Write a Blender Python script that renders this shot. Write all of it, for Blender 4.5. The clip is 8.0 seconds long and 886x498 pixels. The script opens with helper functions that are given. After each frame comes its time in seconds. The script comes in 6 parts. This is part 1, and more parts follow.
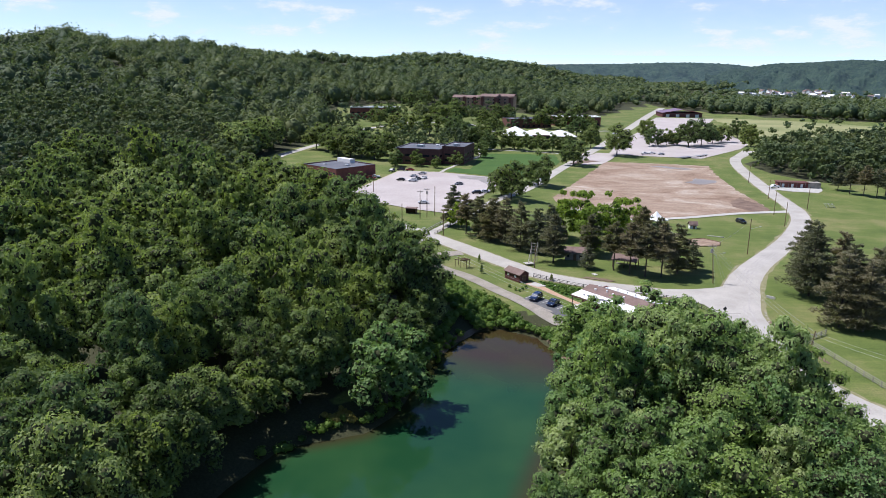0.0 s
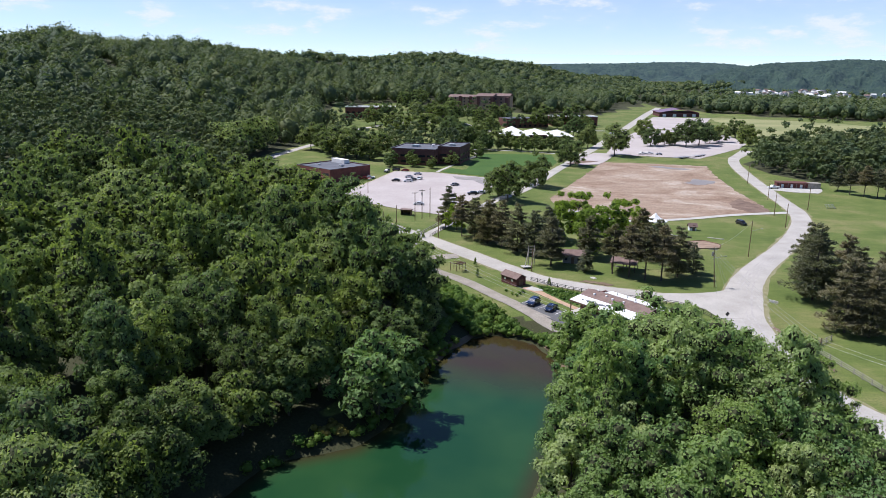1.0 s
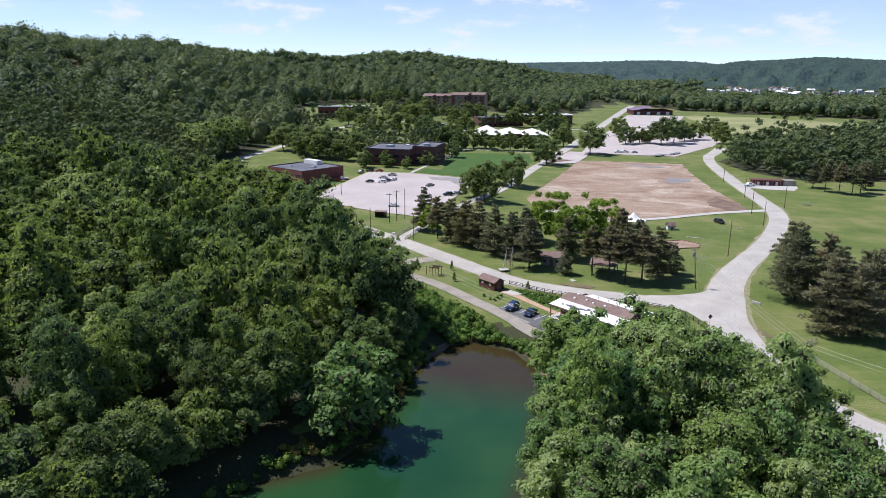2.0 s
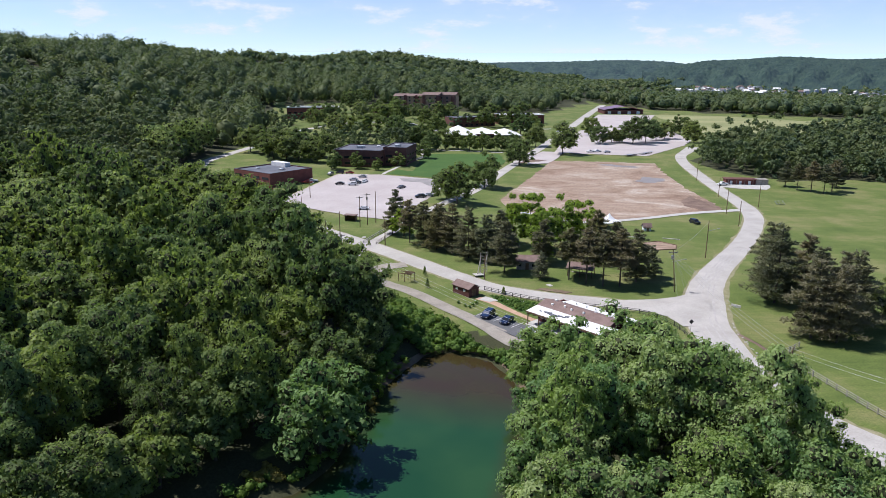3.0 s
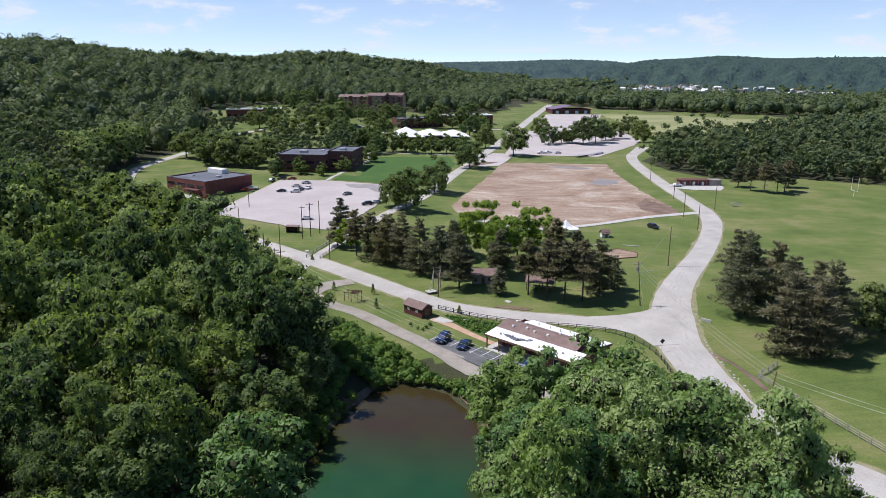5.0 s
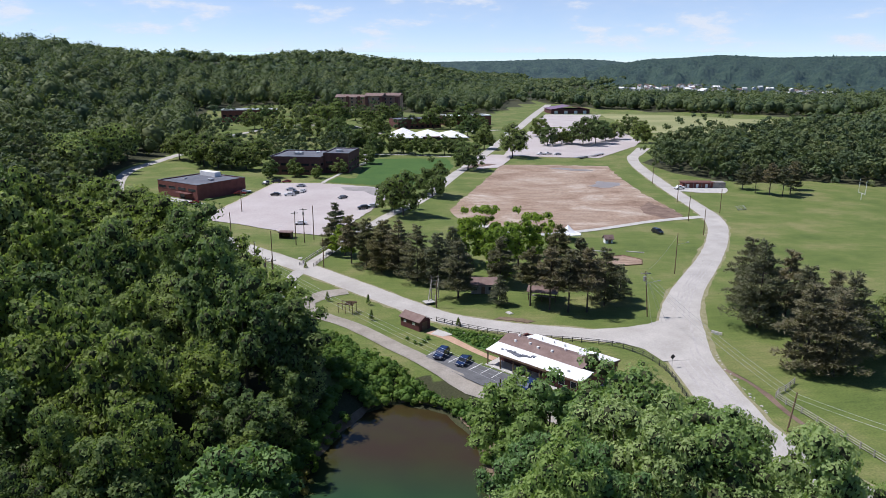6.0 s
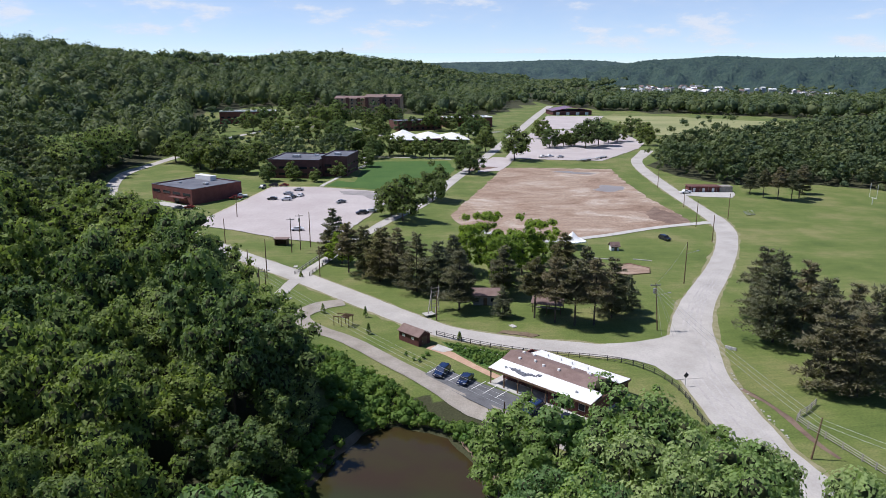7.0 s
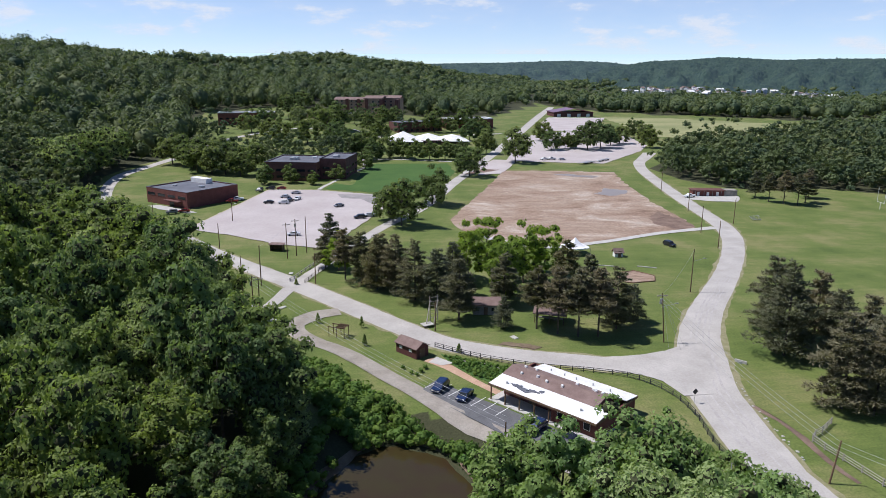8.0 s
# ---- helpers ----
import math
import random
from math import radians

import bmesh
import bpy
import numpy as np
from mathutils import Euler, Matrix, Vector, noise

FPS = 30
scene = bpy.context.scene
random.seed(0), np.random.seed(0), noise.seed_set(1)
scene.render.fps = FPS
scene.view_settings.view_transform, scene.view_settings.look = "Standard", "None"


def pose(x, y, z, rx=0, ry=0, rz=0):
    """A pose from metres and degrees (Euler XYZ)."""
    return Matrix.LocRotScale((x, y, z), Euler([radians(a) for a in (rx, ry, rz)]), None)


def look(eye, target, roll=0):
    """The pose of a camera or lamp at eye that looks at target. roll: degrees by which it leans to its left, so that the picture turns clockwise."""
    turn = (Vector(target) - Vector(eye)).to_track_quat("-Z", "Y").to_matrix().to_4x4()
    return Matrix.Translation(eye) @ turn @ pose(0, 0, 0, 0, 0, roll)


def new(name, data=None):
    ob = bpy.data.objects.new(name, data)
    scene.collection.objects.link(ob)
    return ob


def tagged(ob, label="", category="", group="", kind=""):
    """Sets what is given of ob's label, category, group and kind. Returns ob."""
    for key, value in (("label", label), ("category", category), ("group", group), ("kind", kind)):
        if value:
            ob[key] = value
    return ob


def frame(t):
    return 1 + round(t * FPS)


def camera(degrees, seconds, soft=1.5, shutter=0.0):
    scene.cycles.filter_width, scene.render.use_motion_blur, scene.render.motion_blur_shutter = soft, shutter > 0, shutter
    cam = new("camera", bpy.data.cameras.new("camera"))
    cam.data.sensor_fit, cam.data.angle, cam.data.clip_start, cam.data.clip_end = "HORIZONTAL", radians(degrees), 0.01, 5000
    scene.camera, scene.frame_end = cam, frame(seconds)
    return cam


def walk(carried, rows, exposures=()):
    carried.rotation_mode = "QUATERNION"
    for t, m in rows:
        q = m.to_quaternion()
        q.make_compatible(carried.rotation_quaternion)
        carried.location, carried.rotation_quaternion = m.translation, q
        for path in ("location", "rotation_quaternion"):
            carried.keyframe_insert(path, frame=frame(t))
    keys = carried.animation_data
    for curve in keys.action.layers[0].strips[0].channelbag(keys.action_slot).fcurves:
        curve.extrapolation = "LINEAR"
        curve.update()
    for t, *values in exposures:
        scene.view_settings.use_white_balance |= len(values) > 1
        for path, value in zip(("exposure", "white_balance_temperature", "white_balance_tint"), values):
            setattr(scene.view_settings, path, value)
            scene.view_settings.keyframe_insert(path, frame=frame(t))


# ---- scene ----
cam = camera(64.3, 8.0, soft=0.85)
PATH = [
    (0, (1.1, 0.149, 59.632), (1.058, 2.083, 59.124), 0.6),
    (0.5, (1.27, 2.573, 59.551), (1.229, 4.507, 59.042), 0.6),
    (1, (1.401, 5.149, 59.415), (1.369, 7.083, 58.906), 0.6),
    (1.5, (1.495, 8.127, 59.261), (1.495, 10.06, 58.751), 0.5),
    (3, (1.841, 18.441, 58.632), (1.953, 20.372, 58.122), 0.3),
    (3.5, (2.002, 22.204, 58.551), (2.159, 24.132, 58.042), 0.3),
    (4, (2.215, 26.138, 58.525), (2.408, 28.062, 58.015), 0.3),
    (4.5, (2.522, 30.142, 58.54), (2.762, 32.061, 58.031), 0.3),
    (6, (3.927, 42.153, 58.85), (4.186, 44.069, 58.339), 0.1),
    (6.5, (4.467, 46.137, 58.948), (4.725, 48.053, 58.437), 0.1),
    (7, (5.024, 49.845, 59.075), (5.281, 51.762, 58.566), 0.1),
    (7.5, (5.579, 52.99, 59.232), (5.836, 54.907, 58.724), 0.2),
    (8, (6.096, 55.58, 59.316), (6.352, 57.498, 58.809), 0.2),
]
walk(cam, [(t, look(eye, target, roll)) for t, eye, target, roll in PATH], [(0, 0.5, 6050, 14), (8, 0.3, 6050, 14)])

# ---- light ----
SUN_AZ = (-0.955, 0.295)          # where the sun stands, seen from above
SUN_EL = radians(58)
world = bpy.data.worlds.new("world")
scene.world = world
world.use_nodes = True
wn = world.node_tree
wn.nodes.clear()
w_out = wn.nodes.new("ShaderNodeOutputWorld")
w_bg = wn.nodes.new("ShaderNodeBackground")
w_sky = wn.nodes.new("ShaderNodeTexSky")
w_sky.sky_type = "NISHITA"
w_sky.sun_disc = False
w_sky.sun_elevation = SUN_EL
w_sky.sun_rotation = math.atan2(SUN_AZ[0], SUN_AZ[1])
w_sky.altitude = 2500
w_sky.air_density = 0.75
w_sky.dust_density = 0.0
w_sky.ozone_density = 4.0
w_bg.inputs["Strength"].default_value = 0.105
wn.links.new(w_sky.outputs[0], w_bg.inputs[0])
wn.links.new(w_bg.outputs[0], w_out.inputs[0])

sun = new("sun", bpy.data.lights.new("sun", "SUN"))
sun.data.energy = 4.4
sun.data.angle = radians(0.53)
sun.data.color = (1.0, 0.96, 0.9)
_d = Vector((SUN_AZ[0] * math.cos(SUN_EL), SUN_AZ[1] * math.cos(SUN_EL), math.sin(SUN_EL)))
sun.matrix_world = look(_d * 200, (0, 0, 0))


# ---- materials ----
def material(name, rough=0.8, metal=0.0):
    m = bpy.data.materials.new(name)
    m.use_nodes = True
    n = m.node_tree.nodes
    b = n["Principled BSDF"]
    b.inputs["Roughness"].default_value = rough
    b.inputs["Metallic"].default_value = metal
    b.inputs["Specular IOR Level"].default_value = 0.3
    return m, n, m.node_tree.links, b


def ramp(n, stops):
    r = n.new("ShaderNodeValToRGB")
    e = r.color_ramp.elements
    while len(e) < len(stops):
        e.new(0.5)
    for k, (p, c) in zip(e, stops):
        k.position = p
        k.color = (*c, 1)
    return r


def noise_node(n, l, scale, detail=4.0, coord="Object", stretch=None, rough=0.6):
    tc = n.new("ShaderNodeTexCoord")
    t = n.new("ShaderNodeTexNoise")
    t.inputs["Scale"].default_value = scale
    t.inputs["Detail"].default_value = detail
    t.inputs["Roughness"].default_value = rough
    if stretch:
        mp = n.new("ShaderNodeMapping")
        mp.inputs["Rotation"].default_value = (0, 0, stretch[2])
        mp.inputs["Scale"].default_value = (stretch[0], stretch[1], 1)
        l.new(tc.outputs[coord], mp.inputs["Vector"])
        l.new(mp.outputs[0], t.inputs["Vector"])
    else:
        l.new(tc.outputs[coord], t.inputs["Vector"])
    return t


def mix(n, l, fac, a, b, mode="MIX"):
    x = n.new("ShaderNodeMix")
    x.data_type = "RGBA"
    x.blend_type = mode
    for sock, v in ((x.inputs[0], fac), (x.inputs[6], a), (x.inputs[7], b)):
        if isinstance(v, (int, float)):
            sock.default_value = v
        elif isinstance(v, tuple):
            sock.default_value = (*v, 1)
        else:
            l.new(v, sock)
    return x.outputs[2]


def bump(n, l, b, tex, strength=0.3, dist=0.05):
    k = n.new("ShaderNodeBump")
    k.inputs["Strength"].default_value = strength
    k.inputs["Distance"].default_value = dist
    l.new(tex.outputs[0], k.inputs["Height"])
    l.new(k.outputs[0], b.inputs["Normal"])


def mottled(name, c1, c2, scale=1.0, fine=12.0, rough=0.85, metal=0.0, bumps=0.25, stretch=None, c3=None, amount=0.35):
    """Two scales of variation: broad stains and fine grain."""
    m, n, l, b = material(name, rough, metal)
    big = noise_node(n, l, scale, 5, stretch=stretch)
    r = ramp(n, [(0.32, c1), (0.68, c2)] if c3 is None else [(0.34, c1), (0.5, c2), (0.66, c3)])
    l.new(big.outputs[0], r.inputs[0])
    small = noise_node(n, l, fine, 3)
    g = ramp(n, [(0.3, (0.55, 0.55, 0.55)), (0.7, (1.25, 1.25, 1.25))])
    l.new(small.outputs[0], g.inputs[0])
    l.new(mix(n, l, amount, r.outputs[0], g.outputs[0], "MULTIPLY"), b.inputs["Base Color"])
    if bumps:
        bump(n, l, b, small, bumps, 0.04)
    return m


def leaf_material(name, dark, mid, light, per_tree=False, trans=0.25):
    m, n, l, b = material(name, 0.7)
    if per_tree:
        tone = n.new("ShaderNodeAttribute")
        tone.attribute_name = "tone"
        src = tone.outputs["Fac"]
    else:
        src = n.new("ShaderNodeObjectInfo").outputs["Random"]
    cool = (dark[0] * 1.05, dark[1] * 1.12, dark[2] * 1.25)
    olive = (mid[0] * 1.06, mid[1] * 1.02, mid[2] * 0.85)
    r = ramp(n, [(0.0, dark), (0.2, mid), (0.38, cool), (0.55, olive), (0.75, mid), (1.0, light)])
    l.new(src, r.inputs[0])
    t = noise_node(n, l, 0.06 if per_tree else 0.35, 3)
    g = ramp(n, [(0.3, (0.72, 0.76, 0.7)), (0.7, (1.25, 1.22, 1.18))])
    l.new(t.outputs[0], g.inputs[0])
    col = mix(n, l, 0.8, r.outputs[0], g.outputs[0], "MULTIPLY")
    l.new(col, b.inputs["Base Color"])
    b.inputs["Specular IOR Level"].default_value = 0.18
    tr = n.new("ShaderNodeBsdfTranslucent")
    warm = mix(n, l, 1.0, col, (1.55, 1.68, 0.95), "MULTIPLY")
    l.new(warm, tr.inputs[0])
    ms = n.new("ShaderNodeMixShader")
    ms.inputs[0].default_value = trans
    l.new(b.outputs[0], ms.inputs[1])
    l.new(tr.outputs[0], ms.inputs[2])
    l.new(ms.outputs[0], n["Material Output"].inputs["Surface"])
    return m


LEAF = leaf_material("broad_leaves", (0.108, 0.148, 0.055), (0.185, 0.238, 0.076), (0.29, 0.335, 0.14), trans=0.36)
LEAF_PALE = leaf_material("silvery_leaves", (0.14, 0.21, 0.075), (0.208, 0.285, 0.1), (0.32, 0.375, 0.17), trans=0.36)
LEAF_BRIGHT = leaf_material("young_leaves", (0.15, 0.215, 0.036), (0.19, 0.26, 0.045), (0.235, 0.295, 0.058), trans=0.42)
LEAF_FAR = leaf_material("woodland_leaves", (0.068, 0.093, 0.048), (0.102, 0.132, 0.06), (0.15, 0.172, 0.078), per_tree=True, trans=0.25)
NEEDLE = leaf_material("pine_needles", (0.12, 0.124, 0.076), (0.16, 0.15, 0.094), (0.21, 0.178, 0.118), trans=0.25)
SHRUB = leaf_material("shrub_leaves", (0.085, 0.15, 0.03), (0.125, 0.195, 0.042), (0.17, 0.23, 0.06), per_tree=True)
REED = leaf_material("yellowed_reeds", (0.2, 0.16, 0.04), (0.26, 0.22, 0.06), (0.24, 0.26, 0.07), per_tree=True)
# dark colour that paints shade into the gaps of the crowns
CORE_SHADE = mottled("crown_core_shade", (0.03, 0.036, 0.014), (0.055, 0.06, 0.024), 2.0, 12, 0.9)
LEAF_SHADE = leaf_material("shade_tree_leaves", (0.09, 0.122, 0.047), (0.138, 0.175, 0.06), (0.2, 0.23, 0.085), trans=0.36)
BARK = mottled("bark", (0.06, 0.048, 0.038), (0.12, 0.098, 0.078), 2.0, 20, 0.9)
ROAD = mottled("worn_pale_asphalt", (0.355, 0.33, 0.3), (0.465, 0.435, 0.4), 0.12, 3.0, 0.9, bumps=0.1, amount=0.25)
LOT = mottled("bleached_lot_surface", (0.395, 0.345, 0.33), (0.465, 0.42, 0.405), 0.05, 1.2, 0.95, bumps=0.1, amount=0.2)
LANE = mottled("gritty_tan_asphalt", (0.25, 0.22, 0.185), (0.35, 0.315, 0.27), 0.25, 3.0, 0.9, bumps=0.15)
ASPHALT = mottled("dark_asphalt", (0.10, 0.10, 0.105), (0.15, 0.15, 0.155), 0.3, 4, 0.9, bumps=0.1)
CONCRETE = mottled("concrete", (0.4, 0.38, 0.35), (0.5, 0.48, 0.45), 0.5, 6, 0.9, bumps=0.1)
def soil_material():
    """Graded soil: scraped streaks, pale dry crust, damp brown hollows and fine clods."""
    m, n, l, b = material("bare_graded_soil", 0.95)
    broad = noise_node(n, l, 0.05, 9, stretch=(0.8, 1.15, 0.3), rough=0.7)
    broad.inputs["Distortion"].default_value = 0.8
    r = ramp(n, [(0.3, (0.17, 0.11, 0.08)), (0.42, (0.28, 0.2, 0.148)), (0.54, (0.345, 0.265, 0.205)), (0.66, (0.48, 0.42, 0.36))])
    l.new(broad.outputs[0], r.inputs[0])
    scrape = noise_node(n, l, 0.3, 6, stretch=(0.35, 2.2, 0.25), rough=0.7)
    g = ramp(n, [(0.34, (0.68, 0.64, 0.6)), (0.66, (1.25, 1.22, 1.2))])
    l.new(scrape.outputs[0], g.inputs[0])
    clod = noise_node(n, l, 0.9, 6, rough=0.75)
    k = ramp(n, [(0.32, (0.6, 0.58, 0.55)), (0.68, (1.25, 1.25, 1.25))])
    l.new(clod.outputs[0], k.inputs[0])
    col = mix(n, l, 0.75, mix(n, l, 0.55, r.outputs[0], g.outputs[0], "MULTIPLY"), k.outputs[0], "MULTIPLY")
    l.new(col, b.inputs["Base Color"])
    bump(n, l, b, clod, 0.6, 0.12)
    return m


DIRT = soil_material()
SOIL_PALE = mottled("pale_dry_soil", (0.4, 0.34, 0.28), (0.5, 0.45, 0.39), 0.15, 1.5, 0.95, bumps=0.3)
SOIL_DARK = mottled("dark_turned_soil", (0.13, 0.085, 0.065), (0.24, 0.17, 0.13), 0.2, 1.2, 0.95, bumps=0.6)
MULCH = mottled("red_mulch", (0.16, 0.07, 0.045), (0.25, 0.12, 0.08), 0.6, 6, 0.95)
SHORE = mottled("muddy_shore", (0.11, 0.075, 0.045), (0.2, 0.15, 0.1), 0.4, 4, 0.8)


def ground_material():
    m, n, l, b = material("grass_and_woodland_floor", 0.95)
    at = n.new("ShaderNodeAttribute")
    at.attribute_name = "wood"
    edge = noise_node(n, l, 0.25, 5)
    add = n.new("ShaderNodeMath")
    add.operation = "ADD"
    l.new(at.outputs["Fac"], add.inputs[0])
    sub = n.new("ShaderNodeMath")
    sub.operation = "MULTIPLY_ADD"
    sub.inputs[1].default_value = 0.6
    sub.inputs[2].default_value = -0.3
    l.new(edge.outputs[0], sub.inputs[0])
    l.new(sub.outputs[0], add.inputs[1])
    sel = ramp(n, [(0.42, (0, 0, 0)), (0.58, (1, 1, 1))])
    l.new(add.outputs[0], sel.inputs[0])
    broad = noise_node(n, l, 0.045, 8, rough=0.68)
    g1 = ramp(n, [(0.32, (0.076, 0.112, 0.024)), (0.48, (0.116, 0.15, 0.036)), (0.64, (0.19, 0.188, 0.072))])
    l.new(broad.outputs[0], g1.inputs[0])
    mow = noise_node(n, l, 0.3, 5, stretch=(0.12, 2.6, radians(-32)))
    g2 = ramp(n, [(0.35, (0.82, 0.85, 0.8)), (0.65, (1.18, 1.12, 1.15))])
    l.new(mow.outputs[0], g2.inputs[0])
    fine = noise_node(n, l, 2.5, 4)
    g3 = ramp(n, [(0.3, (0.7, 0.72, 0.7)), (0.7, (1.2, 1.2, 1.2))])
    l.new(fine.outputs[0], g3.inputs[0])
    grass = mix(n, l, 1.0, mix(n, l, 0.55, g1.outputs[0], g2.outputs[0], "MULTIPLY"), g3.outputs[0], "MULTIPLY")
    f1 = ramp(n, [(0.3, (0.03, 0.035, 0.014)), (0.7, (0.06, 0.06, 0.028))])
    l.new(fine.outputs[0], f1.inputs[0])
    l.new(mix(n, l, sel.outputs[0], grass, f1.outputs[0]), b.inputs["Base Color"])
    bump(n, l, b, fine, 0.5, 0.1)
    return m


GROUND = ground_material()


def water_material():
    m, n, l, b = material("green_pond_water", 0.06)
    big = noise_node(n, l, 0.05, 3)
    r = ramp(n, [(0.35, (0.012, 0.05, 0.02)), (0.65, (0.022, 0.066, 0.024))])
    l.new(big.outputs[0], r.inputs[0])
    # shallow brown margin at the head of the pond
    at = n.new("ShaderNodeAttribute")
    at.attribute_name = "shallow"
    sh = noise_node(n, l, 0.12, 4)
    s2 = ramp(n, [(0.35, (0.042, 0.025, 0.013)), (0.65, (0.044, 0.034, 0.012))])
    l.new(sh.outputs[0], s2.inputs[0])
    l.new(mix(n, l, at.outputs["Fac"], r.outputs[0], s2.outputs[0]), b.inputs["Base Color"])
    b.inputs["IOR"].default_value = 1.33
    b.inputs["Specular IOR Level"].default_value = 0.5
    rip = noise_node(n, l, 3.0, 3)
    bump(n, l, b, rip, 0.03, 0.03)
    return m


WATER = water_material()


# ---- builders ----
def mesh_from(name, verts, faces, mat, smooth=False):
    """A mesh from arrays of vertices and of quads or triangles."""
    me = bpy.data.meshes.new(name)
    v = np.asarray(verts, dtype=np.float32)
    f = np.asarray(faces, dtype=np.int32)
    k = f.shape[1]
    me.vertices.add(len(v))
    me.vertices.foreach_set("co", v.ravel())
    me.loops.add(f.size)
    me.loops.foreach_set("vertex_index", f.ravel())
    me.polygons.add(len(f))
    me.polygons.foreach_set("loop_start", np.arange(0, f.size, k, dtype=np.int32))
    me.polygons.foreach_set("loop_total", np.full(len(f), k, dtype=np.int32))
    if smooth:
        me.polygons.foreach_set("use_smooth", np.ones(len(f), dtype=bool))
    me.materials.append(mat)
    me.update(calc_edges=True)
    return me


def empty(name, at=(0, 0, 0), turn=0.0):
    ob = new(name)
    ob.matrix_world = pose(*at, 0, 0, turn)
    return ob


def part(name, bm, mat, parent=None, label=""):
    """Links a bmesh as one mesh object under a thing or a part."""
    me = bpy.data.meshes.new(name)
    bm.to_mesh(me)
    bm.free()
    me.materials.append(mat)
    ob = new(name, me)
    if parent is not None:
        ob.parent = parent
    if label:
        ob["label"] = label
    return ob


def box(bm, x0, x1, y0, y1, z0, z1, bevel=0.0):
    r = bmesh.ops.create_cube(bm, size=1.0, matrix=Matrix.Translation(((x0 + x1) / 2, (y0 + y1) / 2, (z0 + z1) / 2)) @ Matrix.Diagonal((x1 - x0, y1 - y0, z1 - z0, 1)))
    if bevel:
        es = list({e for v in r["verts"] for e in v.link_edges})
        bmesh.ops.bevel(bm, geom=es, offset=bevel, segments=1, affect="EDGES")
    return bm


def boxed(x0, x1, y0, y1, z0, z1, bevel=0.0):
    return box(bmesh.new(), x0, x1, y0, y1, z0, z1, bevel)


def cyl(bm, p, q, r0, r1=None, seg=8):
    p, q = Vector(p), Vector(q)
    d = q - p
    m = Matrix.Translation((p + q) / 2) @ d.to_track_quat("Z", "Y").to_matrix().to_4x4()
    bmesh.ops.create_cone(bm, cap_ends=True, segments=seg, radius1=r0, radius2=r0 if r1 is None else r1, depth=d.length, matrix=m)
    return bm


def prism(bm, pts, z0, z1):
    """A solid over a plan outline (counter-clockwise)."""
    lo = [bm.verts.new((x, y, z0)) for x, y in pts]
    hi = [bm.verts.new((x, y, z1)) for x, y in pts]
    n = len(pts)
    bm.faces.new(lo[::-1])
    bm.faces.new(hi)
    for i in range(n):
        bm.faces.new((lo[i], lo[(i + 1) % n], hi[(i + 1) % n], hi[i]))
    return bm


# ---- the lie of the land ----
POND = np.array([(5, 160), (11, 163.5), (20, 158.5), (24, 148), (23.5, 135), (18.5, 114), (13, 96), (6, 75), (-10, 62), (-30, 66), (-38, 80),
                 (-34, 93), (-28, 106), (-15, 111), (-10, 118), (-7, 130), (-3, 145)], float)
POND_Z = -3.4
# bearing in degrees, foot of the slope, ridge's distance, ridge's height
RIDGE = np.array([(-180, 300, 900, 60), (-90, 90, 650, 50), (-60, 70, 720, 56), (-40, 95, 850, 60), (-33, 110, 950, 67), (-28.5, 130, 1000, 85), (-25, 140, 1050, 71), (-19, 170, 1150, 73),
                  (-16.5, 420, 1200, 70), (-13, 500, 1280, 65), (-9, 520, 1400, 58), (-6.5, 500, 1550, 57), (-3.4, 440, 1800, 74), (1, 400, 1900, 64), (5.3, 800, 2000, 50),
                  (9.5, 1500, 2600, 14), (14, 1600, 2900, 2), (18, 1650, 2900, 0), (23, 1700, 3000, 0), (29, 1600, 2700, 0), (45, 1500, 2600, 10), (90, 900, 1800, 60), (180, 300, 900, 60)], float)


def poly_dist(poly, x, y):
    """Distance to an outline, negative inside."""
    x, y = np.asarray(x, float), np.asarray(y, float)
    best = np.full(x.shape, 1e9)
    inside = np.zeros(x.shape, bool)
    n = len(poly)
    for i in range(n):
        ax, ay = poly[i]
        bx, by = poly[(i + 1) % n]
        dx, dy = bx - ax, by - ay
        t = np.clip(((x - ax) * dx + (y - ay) * dy) / (dx * dx + dy * dy), 0, 1)
        best = np.minimum(best, np.hypot(x - ax - t * dx, y - ay - t * dy))
        if dy != 0:
            hit = ((ay > y) != (by > y)) & (x < (y - ay) * dx / dy + ax)
            inside ^= hit
    return np.where(inside, -best, best)


def lumps(x, y):
    """Soft unevenness of the hills."""
    return (np.sin(x / 83.0 + 1.3) * np.cos(y / 97.0 + 0.4) + 0.6 * np.sin((x + y) / 51.0) * np.cos((x - 0.7 * y) / 43.0 + 2.0))


def height(x, y):
    x, y = np.asarray(x, float), np.asarray(y, float)
    az = np.degrees(np.arctan2(x, y))
    r = np.hypot(x, y)
    r0, r1, top = (np.interp(az, RIDGE[:, 0], RIDGE[:, k]) for k in (1, 2, 3))
    s = np.clip((r - r0) / (r1 - r0), 0, 1.0)
    over = np.clip((r - r1) / 900.0, 0, 1)
    hill = top * (s ** 1.25) * (1 - 0.45 * over) + 5.0 * lumps(x, y) * np.clip(s * 3, 0, 1)
    d = poly_dist(POND, x, y)
    bank = np.where(d > 0, -3.5 + 3.5 * np.clip(d / 9.0, 0, 1) ** 0.8, -3.5 - np.clip(-d / 3.0, 0, 1.5))
    return np.where(d < 9.0, bank, hill)


